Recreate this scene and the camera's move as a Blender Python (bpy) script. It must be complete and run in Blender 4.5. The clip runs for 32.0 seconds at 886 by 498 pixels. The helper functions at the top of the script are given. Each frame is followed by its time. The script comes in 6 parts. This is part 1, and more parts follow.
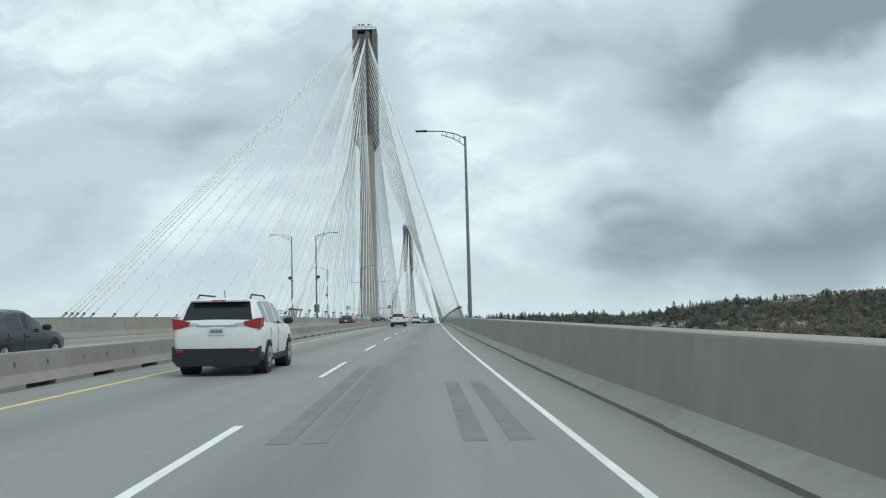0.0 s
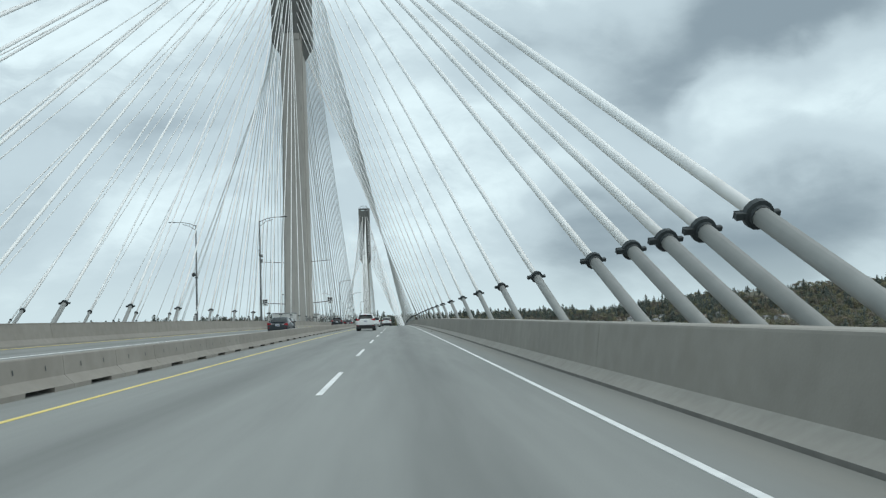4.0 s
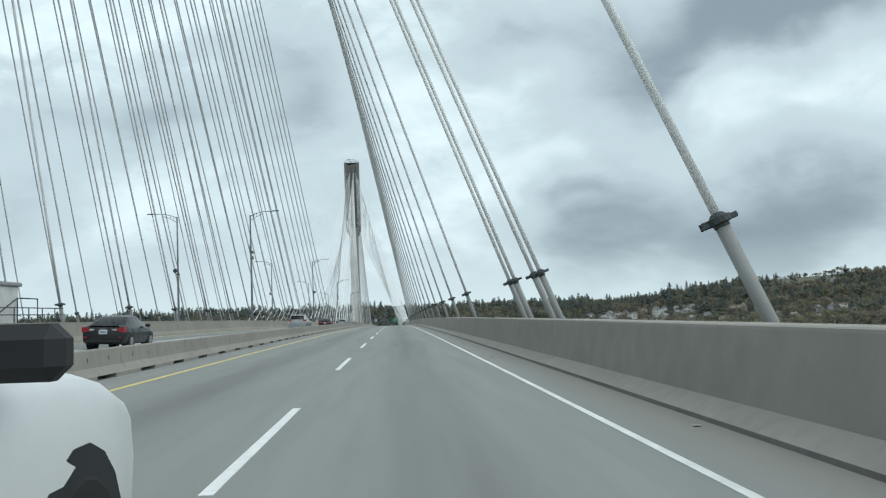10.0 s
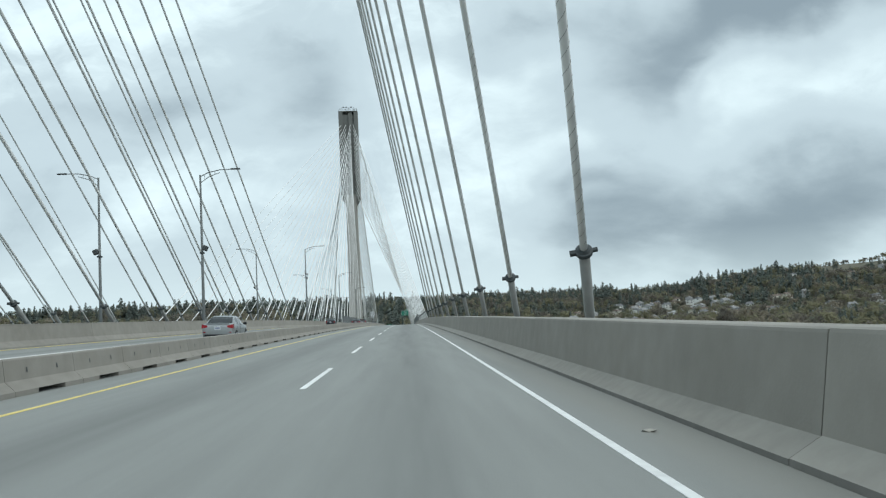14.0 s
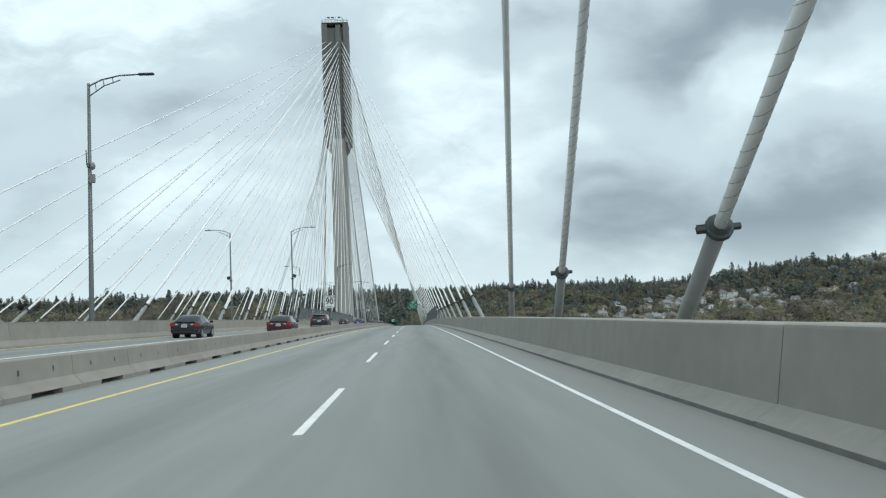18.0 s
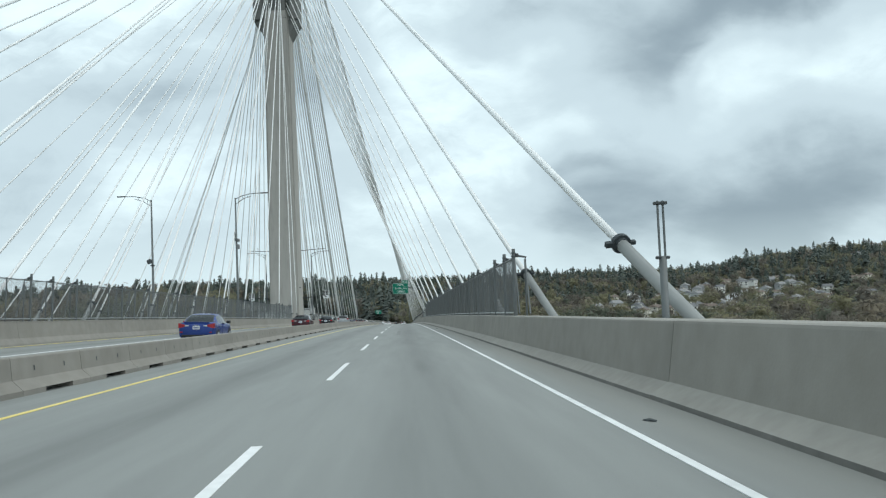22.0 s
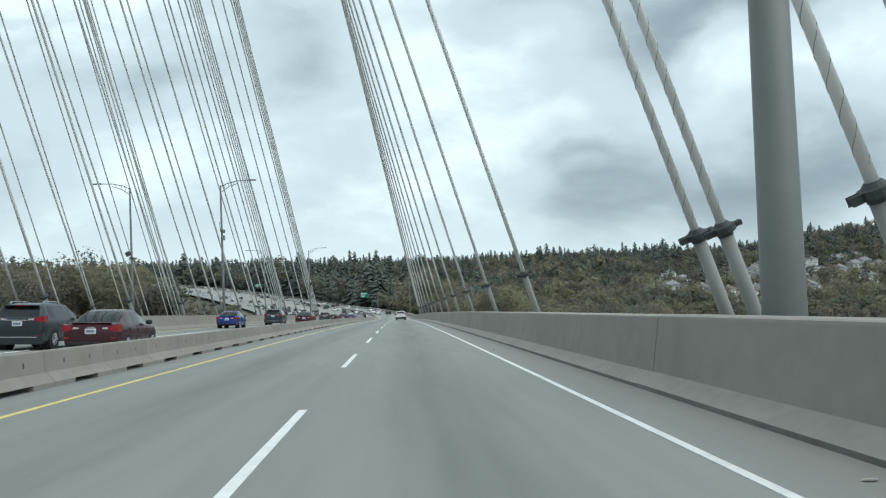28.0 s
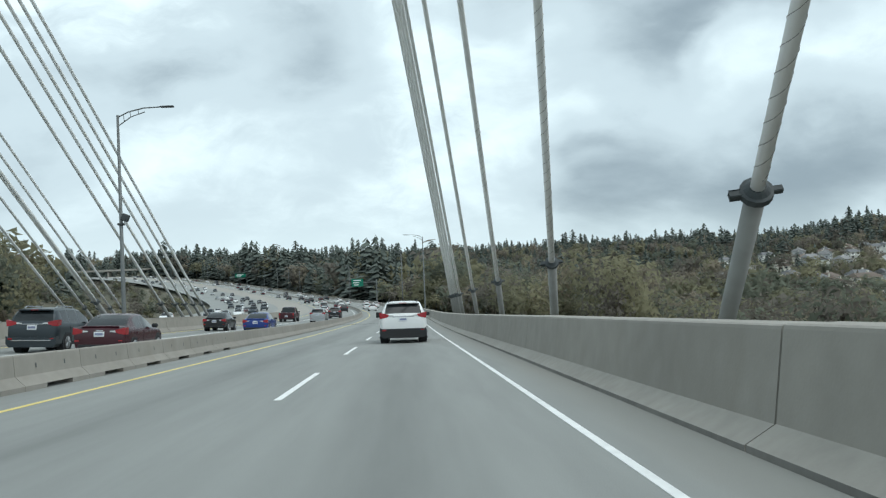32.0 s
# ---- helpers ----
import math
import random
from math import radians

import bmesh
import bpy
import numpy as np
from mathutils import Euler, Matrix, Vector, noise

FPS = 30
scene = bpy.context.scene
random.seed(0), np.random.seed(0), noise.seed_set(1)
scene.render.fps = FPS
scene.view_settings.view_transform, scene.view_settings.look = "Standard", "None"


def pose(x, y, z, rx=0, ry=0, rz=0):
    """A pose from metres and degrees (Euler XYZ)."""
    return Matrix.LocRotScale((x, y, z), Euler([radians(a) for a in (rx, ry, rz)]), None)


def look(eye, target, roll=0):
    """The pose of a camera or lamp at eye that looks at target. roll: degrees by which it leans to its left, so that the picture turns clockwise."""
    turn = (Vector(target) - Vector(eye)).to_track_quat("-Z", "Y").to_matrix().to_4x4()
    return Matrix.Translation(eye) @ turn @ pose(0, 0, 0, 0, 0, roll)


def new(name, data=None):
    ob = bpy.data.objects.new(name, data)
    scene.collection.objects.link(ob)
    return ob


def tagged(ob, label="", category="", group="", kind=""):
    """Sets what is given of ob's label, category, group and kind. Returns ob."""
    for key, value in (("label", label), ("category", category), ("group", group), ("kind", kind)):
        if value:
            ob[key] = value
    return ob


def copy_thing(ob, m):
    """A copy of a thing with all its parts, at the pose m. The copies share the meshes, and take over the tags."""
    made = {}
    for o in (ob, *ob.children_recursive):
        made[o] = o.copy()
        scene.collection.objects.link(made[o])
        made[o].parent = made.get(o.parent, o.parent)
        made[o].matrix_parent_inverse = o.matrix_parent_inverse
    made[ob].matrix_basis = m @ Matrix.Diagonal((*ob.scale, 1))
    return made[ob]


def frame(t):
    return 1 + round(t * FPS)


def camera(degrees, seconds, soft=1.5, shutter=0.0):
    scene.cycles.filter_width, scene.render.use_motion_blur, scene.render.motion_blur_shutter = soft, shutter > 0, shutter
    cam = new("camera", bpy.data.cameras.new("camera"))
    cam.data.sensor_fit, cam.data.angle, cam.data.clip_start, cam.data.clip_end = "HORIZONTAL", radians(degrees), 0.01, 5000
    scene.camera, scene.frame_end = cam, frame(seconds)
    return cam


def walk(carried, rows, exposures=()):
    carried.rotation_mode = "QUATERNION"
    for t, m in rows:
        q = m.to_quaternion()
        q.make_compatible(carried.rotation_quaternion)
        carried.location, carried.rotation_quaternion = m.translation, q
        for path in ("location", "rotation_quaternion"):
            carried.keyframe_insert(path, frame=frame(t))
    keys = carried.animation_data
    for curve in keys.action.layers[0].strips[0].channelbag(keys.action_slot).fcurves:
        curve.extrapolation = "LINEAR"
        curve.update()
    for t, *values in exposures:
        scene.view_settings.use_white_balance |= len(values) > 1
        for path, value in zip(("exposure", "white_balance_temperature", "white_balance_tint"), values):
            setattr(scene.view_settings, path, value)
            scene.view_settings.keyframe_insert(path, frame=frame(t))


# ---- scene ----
# A highway bridge with stay cables; x right, y ahead, z up. The first mast stands at y = 0, the second at y = 470.
cam = camera(56.4, 32.0, soft=1.25)
PATH = (
    (0.0, 24.08, -295.67, -0.83, 5.35, 1.50, -0.48),
    (0.5, 23.80, -282.84, -0.65, 5.35, 1.41, -0.93),
    (1.0, 23.55, -269.90, -0.47, 5.34, 1.41, -1.45),
    (1.5, 23.28, -256.86, -0.30, 5.30, 1.46, -1.92),
    (2.0, 23.04, -243.72, -0.13, 5.24, 1.58, -2.34),
    (2.5, 22.85, -230.50, 0.04, 5.22, 1.79, -2.69),
    (3.0, 22.72, -217.20, 0.19, 5.19, 2.00, -2.95),
    (3.5, 22.63, -203.82, 0.34, 5.11, 2.15, -3.13),
    (4.0, 22.59, -190.39, 0.48, 5.06, 2.27, -3.23),
    (4.5, 22.55, -176.89, 0.61, 5.03, 2.35, -3.27),
    (5.0, 22.54, -163.34, 0.72, 4.98, 2.41, -3.27),
    (5.5, 22.55, -149.74, 0.84, 4.91, 2.44, -3.25),
    (6.0, 22.56, -136.10, 0.94, 4.80, 2.43, -3.24),
    (6.5, 22.57, -122.42, 1.03, 4.77, 2.40, -3.34),
    (7.0, 22.59, -108.71, 1.10, 4.78, 2.37, -3.50),
    (7.5, 22.61, -94.98, 1.17, 4.76, 2.33, -3.59),
    (8.0, 22.62, -81.22, 1.23, 4.73, 2.32, -3.55),
    (8.5, 22.63, -67.45, 1.27, 4.64, 2.32, -3.45),
    (9.0, 22.65, -53.66, 1.31, 4.54, 2.35, -3.41),
    (9.5, 22.66, -39.86, 1.33, 4.47, 2.35, -3.36),
    (10.0, 22.68, -26.05, 1.33, 4.41, 2.37, -3.33),
    (10.5, 22.73, -12.24, 1.33, 4.31, 2.37, -3.28),
    (11.0, 22.82, 1.58, 1.31, 4.26, 2.43, -3.26),
    (11.5, 22.91, 15.39, 1.28, 4.18, 2.50, -3.19),
    (12.0, 22.99, 29.20, 1.23, 4.13, 2.57, -3.06),
    (12.5, 23.06, 43.01, 1.17, 4.04, 2.63, -2.93),
    (13.0, 23.11, 56.80, 1.10, 3.95, 2.67, -2.79),
    (13.5, 23.14, 70.60, 1.02, 3.92, 2.66, -2.69),
    (14.0, 23.13, 84.38, 0.92, 3.88, 2.63, -2.58),
    (14.5, 23.09, 98.15, 0.80, 3.83, 2.58, -2.47),
    (15.0, 23.03, 111.91, 0.68, 3.77, 2.54, -2.36),
    (15.5, 22.97, 125.66, 0.54, 3.72, 2.48, -2.26),
    (16.0, 22.89, 139.40, 0.38, 3.67, 2.44, -2.16),
    (16.5, 22.80, 153.13, 0.21, 3.63, 2.40, -2.10),
    (17.0, 22.71, 166.84, 0.03, 3.59, 2.33, -2.08),
    (17.5, 22.63, 180.55, -0.17, 3.53, 2.28, -2.07),
    (18.0, 22.56, 194.26, -0.39, 3.46, 2.27, -2.12),
    (18.5, 22.51, 207.95, -0.62, 3.39, 2.31, -2.20),
    (19.0, 22.49, 221.64, -0.86, 3.36, 2.35, -2.32),
    (19.5, 22.50, 235.33, -1.12, 3.29, 2.34, -2.47),
    (20.0, 22.52, 249.02, -1.40, 3.21, 2.34, -2.64),
    (20.5, 22.55, 262.70, -1.69, 3.12, 2.33, -2.80),
    (21.0, 22.60, 276.40, -1.99, 3.00, 2.31, -2.92),
    (21.5, 22.66, 290.10, -2.31, 2.90, 2.33, -2.96),
    (22.0, 22.73, 303.81, -2.65, 2.80, 2.35, -2.90),
    (22.5, 22.79, 317.53, -3.01, 2.73, 2.36, -2.78),
    (23.0, 22.82, 331.28, -3.37, 2.66, 2.31, -2.65),
    (23.5, 22.84, 345.28, -3.76, 2.63, 2.24, -2.55),
    (24.0, 22.85, 359.40, -4.16, 2.57, 2.16, -2.43),
    (24.5, 22.85, 373.04, -4.58, 2.50, 2.10, -2.33),
    (25.0, 22.85, 386.52, -5.01, 2.39, 2.11, -2.28),
    (25.5, 22.82, 400.43, -5.47, 2.26, 2.19, -2.36),
    (26.0, 22.78, 414.38, -5.94, 2.14, 2.23, -2.54),
    (26.5, 22.71, 428.38, -6.42, 2.02, 2.26, -2.76),
    (27.0, 22.65, 442.45, -6.93, 1.90, 2.30, -2.97),
    (27.5, 22.58, 456.58, -7.45, 1.82, 2.29, -3.14),
    (28.0, 22.54, 470.78, -8.00, 1.77, 2.28, -3.23),
    (28.5, 22.56, 485.06, -8.56, 1.70, 2.28, -3.31),
    (29.0, 22.63, 499.43, -9.15, 1.64, 2.27, -3.35),
    (29.5, 22.74, 513.89, -9.75, 1.60, 2.28, -3.25),
    (30.0, 22.85, 528.45, -10.38, 1.57, 2.30, -3.12),
    (30.5, 22.95, 543.13, -11.03, 1.51, 2.36, -2.95),
    (31.0, 23.05, 557.92, -11.70, 1.47, 2.41, -2.79),
    (31.5, 23.14, 572.84, -12.40, 1.45, 2.44, -2.68),
    (32.0, 23.24, 587.89, -13.12, 1.44, 2.46, -2.59),
)
walk(cam, [(t, pose(x, y, z, 90 + pitch, roll, yaw)) for t, x, y, z, pitch, roll, yaw in PATH], ((0, -0.12), (6, -0.08), (13, 0.0), (19, 0.04), (25, 0.10), (32, 0.14)))

# ---- world and light: a broken overcast ----
world = bpy.data.worlds.new("sky")
scene.world = world
world.use_nodes = True
wn, wl = world.node_tree.nodes, world.node_tree.links
wn.clear()


def wnode(kind, **kw):
    n = wn.new(kind)
    for k, v in kw.items():
        n.inputs[k].default_value = v
    return n


def wmath(op, a, b=None):
    n = wn.new("ShaderNodeMath")
    n.operation = op
    for i, v in enumerate((a, b)):
        if v is None:
            continue
        if isinstance(v, (int, float)):
            n.inputs[i].default_value = v
        else:
            wl.new(v, n.inputs[i])
    return n.outputs[0]


coord = wn.new("ShaderNodeTexCoord")
split = wn.new("ShaderNodeSeparateXYZ")
wl.new(coord.outputs["Generated"], split.inputs[0])
up = wmath("MAXIMUM", split.outputs["Z"], 0.0)
den = wmath("ADD", up, 0.42)
flat = wn.new("ShaderNodeCombineXYZ")
wl.new(wmath("DIVIDE", split.outputs["X"], den), flat.inputs[0])
wl.new(wmath("DIVIDE", split.outputs["Y"], den), flat.inputs[1])
turned = wn.new("ShaderNodeMapping")
turned.inputs["Rotation"].default_value = (0, 0, radians(-34))
turned.inputs["Scale"].default_value = (0.8, 1.0, 1.0)
turned.inputs["Location"].default_value = (3.1, 7.4, 0.0)
wl.new(flat.outputs[0], turned.inputs["Vector"])
big = wnode("ShaderNodeTexNoise", Scale=1.5, Detail=4.0, Roughness=0.42, Distortion=0.3)
wl.new(turned.outputs[0], big.inputs["Vector"])
small = wnode("ShaderNodeTexNoise", Scale=3.8, Detail=6.0, Roughness=0.55, Distortion=0.15)
wl.new(turned.outputs[0], small.inputs["Vector"])
mixed = wmath("ADD", wmath("ADD", wmath("MULTIPLY", big.outputs["Fac"], 0.34), wmath("MULTIPLY", small.outputs["Fac"], 0.26)), 0.225)
# the heavier and the brighter masses of cloud ahead, in the plane in front of the bridge
ahead = wmath("MAXIMUM", split.outputs["Y"], 0.04)
plane = wn.new("ShaderNodeCombineXYZ")
wl.new(wmath("DIVIDE", split.outputs["X"], ahead), plane.inputs[0])
wl.new(wmath("DIVIDE", split.outputs["Z"], ahead), plane.inputs[1])


def wnoise(vector, scale, detail, rough, sx=1.0, sy=1.0, lean=0.0):
    m = wn.new("ShaderNodeMapping")
    m.inputs["Rotation"].default_value = (0, 0, radians(lean))
    m.inputs["Scale"].default_value = (sx, sy, 1)
    wl.new(vector, m.inputs["Vector"])
    n = wnode("ShaderNodeTexNoise", Scale=scale, Detail=detail, Roughness=rough)
    wl.new(m.outputs[0], n.inputs["Vector"])
    return n


def warp(vector, noise_node, amount):
    """Pushes a vector about by a colour noise."""
    n = wn.new("ShaderNodeVectorMath")
    n.operation = "MULTIPLY_ADD"
    wl.new(noise_node.outputs["Color"], n.inputs[0])
    n.inputs[1].default_value = (amount, amount * 0.8, 0.0)
    shift = wn.new("ShaderNodeVectorMath")
    shift.operation = "ADD"
    shift.inputs[1].default_value = (-amount / 2, -amount * 0.4, 0.0)
    wl.new(vector, shift.inputs[0])
    wl.new(shift.outputs[0], n.inputs[2])
    return n.outputs[0]


bent = warp(plane.outputs[0], wnoise(plane.outputs[0], 5.5, 3.0, 0.5), 0.17)
bent = warp(bent, wnoise(plane.outputs[0], 17.0, 5.0, 0.6, 0.8, 1.2, -25), 0.035)
frayed = wmath("SUBTRACT", wnoise(bent, 9.0, 7.0, 0.62, 0.7, 1.35, -22).outputs["Fac"], 0.5)
mixed = wmath("ADD", mixed, wmath("MULTIPLY", frayed, 0.26))
# place, half length and half breadth, lean, weight, raggedness of the rim
for u, v, a, c, lean, weight, ragged in (
    (0.37, 0.325, 0.36, 0.135, 27, -0.27, 0.8), (0.60, 0.40, 0.30, 0.14, 22, -0.24, 0.7), (0.17, 0.345, 0.17, 0.065, 14, -0.14, 0.9),
    (0.335, 0.235, 0.15, 0.07, 36, -0.10, 0.8), (0.42, 0.265, 0.15, 0.034, 24, 0.09, 1.0), (0.52, 0.20, 0.22, 0.08, 18, -0.05, 0.8),
    (0.38, 0.085, 0.46, 0.15, 10, -0.23, 0.7), (0.25, 0.11, 0.15, 0.10, 40, -0.07, 0.8), (0.22, 0.142, 0.06, 0.026, 8, -0.09, 1.0), (0.60, 0.11, 0.34, 0.14, 12, -0.16, 0.7),
    (-0.13, 0.33, 0.15, 0.09, -10, -0.12, 1.0), (-0.10, 0.24, 0.14, 0.075, 12, -0.16, 1.0), (-0.27, 0.245, 0.15, 0.05, 14, -0.06, 1.0), (-0.42, 0.235, 0.15, 0.035, 6, -0.07, 1.0),
    (-0.46, 0.125, 0.20, 0.055, 8, -0.12, 1.0), (-0.44, 0.03, 0.34, 0.10, 0, -0.12, 0.7), (-0.20, 0.10, 0.22, 0.08, 15, -0.04, 1.0),
    (-0.36, 0.38, 0.34, 0.16, 8, 0.13, 0.8), (-0.30, 0.17, 0.22, 0.07, 18, 0.06, 1.0), (0.09, 0.26, 0.20, 0.15, 30, 0.05, 0.8), (0.08, 0.13, 0.18, 0.13, 20, 0.08, 0.9), (0.02, 0.43, 0.24, 0.13, 0, 0.12, 0.8), (-0.14, 0.42, 0.20, 0.10, 0, 0.07, 0.8),
):
    spot = wn.new("ShaderNodeMapping")
    spot.vector_type = "TEXTURE"
    spot.inputs["Location"].default_value = (u, v, 0)
    spot.inputs["Rotation"].default_value = (0, 0, radians(lean))
    spot.inputs["Scale"].default_value = (a, c, 1)
    wl.new(bent, spot.inputs["Vector"])
    ball = wn.new("ShaderNodeTexGradient")
    ball.gradient_type = "SPHERICAL"
    wl.new(spot.outputs[0], ball.inputs[0])
    edge = wn.new("ShaderNodeMapRange")
    edge.interpolation_type = "SMOOTHSTEP"
    edge.inputs["From Min"].default_value, edge.inputs["From Max"].default_value = 0.0, 1.05
    edge.inputs["To Max"].default_value = weight * 0.85
    wl.new(wmath("ADD", ball.outputs["Fac"], wmath("MULTIPLY", frayed, ragged)), edge.inputs["Value"])
    mixed = wmath("ADD", mixed, wmath("MULTIPLY", edge.outputs[0], wmath("MINIMUM", wmath("MULTIPLY", ball.outputs["Fac"], 5.0), 1.0)))
ramp = wn.new("ShaderNodeValToRGB")
ramp.color_ramp.interpolation = "EASE"
stops = ramp.color_ramp.elements
stops[0].position, stops[0].color = 0.28, (0.238, 0.311, 0.358, 1)
stops[1].position, stops[1].color = 0.66, (0.74, 0.89, 0.93, 1)
mid = stops.new(0.49)
mid.color = (0.50, 0.615, 0.667, 1)
wl.new(mixed, ramp.inputs[0])
# a brighter band lies low over the far hills
low = wn.new("ShaderNodeValToRGB")
low.color_ramp.elements[0].position, low.color_ramp.elements[0].color = 0.0, (1, 1, 1, 1)
low.color_ramp.elements[1].position, low.color_ramp.elements[1].color = 0.075, (0, 0, 0, 1)
wl.new(up, low.inputs[0])
pale = wn.new("ShaderNodeMixRGB")
pale.inputs[2].default_value = (0.70, 0.86, 0.89, 1)
wl.new(wmath("MULTIPLY", low.outputs[0], 0.45), pale.inputs[0])
wl.new(ramp.outputs[0], pale.inputs[1])
nishita = wn.new("ShaderNodeTexSky")
nishita.sky_type = "NISHITA"
nishita.sun_disc = False
nishita.sun_elevation, nishita.sun_rotation = radians(54), radians(126)
clouds = wnode("ShaderNodeBackground", Strength=1.24)
wl.new(pale.outputs[0], clouds.inputs["Color"])
clear = wnode("ShaderNodeBackground", Strength=0.05)
wl.new(nishita.outputs[0], clear.inputs["Color"])
both = wn.new("ShaderNodeMixShader")
both.inputs[0].default_value = 0.93
wl.new(clear.outputs[0], both.inputs[1])
wl.new(clouds.outputs[0], both.inputs[2])
wout = wn.new("ShaderNodeOutputWorld")
wl.new(both.outputs[0], wout.inputs["Surface"])

sun_data = bpy.data.lights.new("sun", "SUN")
sun_data.energy, sun_data.angle, sun_data.color = 1.3, radians(65), (1.0, 0.98, 0.94)
sun = new("sun", sun_data)
sun.matrix_world = look((0, 0, 0), (-0.50, 0.36, -0.85))

# ---- materials ----


def material(name, colour, rough=0.8, metal=0.0, vary=0.12, grain=8.0, stain=0.5, bump=0.15, bump_scale=40.0, spec=0.4, random_piece=0.0, dirt=None, dirt_amount=0.0, streak=(1, 1, 1)):
    m = bpy.data.materials.new(name)
    m.use_nodes = True
    n, l = m.node_tree.nodes, m.node_tree.links
    b = n["Principled BSDF"]
    b.inputs["Roughness"].default_value, b.inputs["Metallic"].default_value = rough, metal
    b.inputs["Specular IOR Level"].default_value = spec
    tc = n.new("ShaderNodeTexCoord")
    mp = n.new("ShaderNodeMapping")
    mp.inputs["Scale"].default_value = streak
    geo = n.new("ShaderNodeNewGeometry")
    l.new(geo.outputs["Position"], mp.inputs["Vector"])
    fine, wide = n.new("ShaderNodeTexNoise"), n.new("ShaderNodeTexNoise")
    fine.inputs["Scale"].default_value, fine.inputs["Detail"].default_value = grain, 6.0
    wide.inputs["Scale"].default_value, wide.inputs["Detail"].default_value = stain, 4.0
    l.new(mp.outputs[0], fine.inputs["Vector"])
    l.new(mp.outputs[0], wide.inputs["Vector"])
    add = n.new("ShaderNodeMath")
    add.operation = "ADD"
    l.new(fine.outputs["Fac"], add.inputs[0])
    l.new(wide.outputs["Fac"], add.inputs[1])
    rng = n.new("ShaderNodeMapRange")
    rng.inputs["From Min"].default_value, rng.inputs["From Max"].default_value = 0.65, 1.35
    rng.inputs["To Min"].default_value, rng.inputs["To Max"].default_value = 1 - vary, 1 + vary
    l.new(add.outputs[0], rng.inputs["Value"])
    val = rng.outputs[0]
    if random_piece:
        info = n.new("ShaderNodeObjectInfo")
        r2 = n.new("ShaderNodeMapRange")
        r2.inputs["To Min"].default_value, r2.inputs["To Max"].default_value = 1 - random_piece, 1 + random_piece
        l.new(info.outputs["Random"], r2.inputs["Value"])
        mul = n.new("ShaderNodeMath")
        mul.operation = "MULTIPLY"
        l.new(val, mul.inputs[0])
        l.new(r2.outputs[0], mul.inputs[1])
        val = mul.outputs[0]
    tint = n.new("ShaderNodeVectorMath")
    tint.operation = "SCALE"
    tint.inputs[0].default_value = colour
    l.new(val, tint.inputs["Scale"])
    out = tint.outputs[0]
    if dirt:
        dn = n.new("ShaderNodeTexNoise")
        dn.inputs["Scale"].default_value, dn.inputs["Detail"].default_value = 1.7, 7.0
        l.new(mp.outputs[0], dn.inputs["Vector"])
        dr = n.new("ShaderNodeMapRange")
        dr.inputs["From Min"].default_value, dr.inputs["From Max"].default_value = 0.52, 0.72
        dr.inputs["To Max"].default_value = dirt_amount
        l.new(dn.outputs["Fac"], dr.inputs["Value"])
        mx = n.new("ShaderNodeMixRGB")
        mx.inputs[2].default_value = (*dirt, 1)
        l.new(dr.outputs[0], mx.inputs[0])
        l.new(out, mx.inputs[1])
        out = mx.outputs[0]
    l.new(out, b.inputs["Base Color"])
    if bump:
        bn = n.new("ShaderNodeTexNoise")
        bn.inputs["Scale"].default_value, bn.inputs["Detail"].default_value = bump_scale, 5.0
        l.new(geo.outputs["Position"], bn.inputs["Vector"])
        bp = n.new("ShaderNodeBump")
        bp.inputs["Strength"].default_value, bp.inputs["Distance"].default_value = bump, 0.01
        l.new(bn.outputs["Fac"], bp.inputs["Height"])
        l.new(bp.outputs[0], b.inputs["Normal"])
    return m


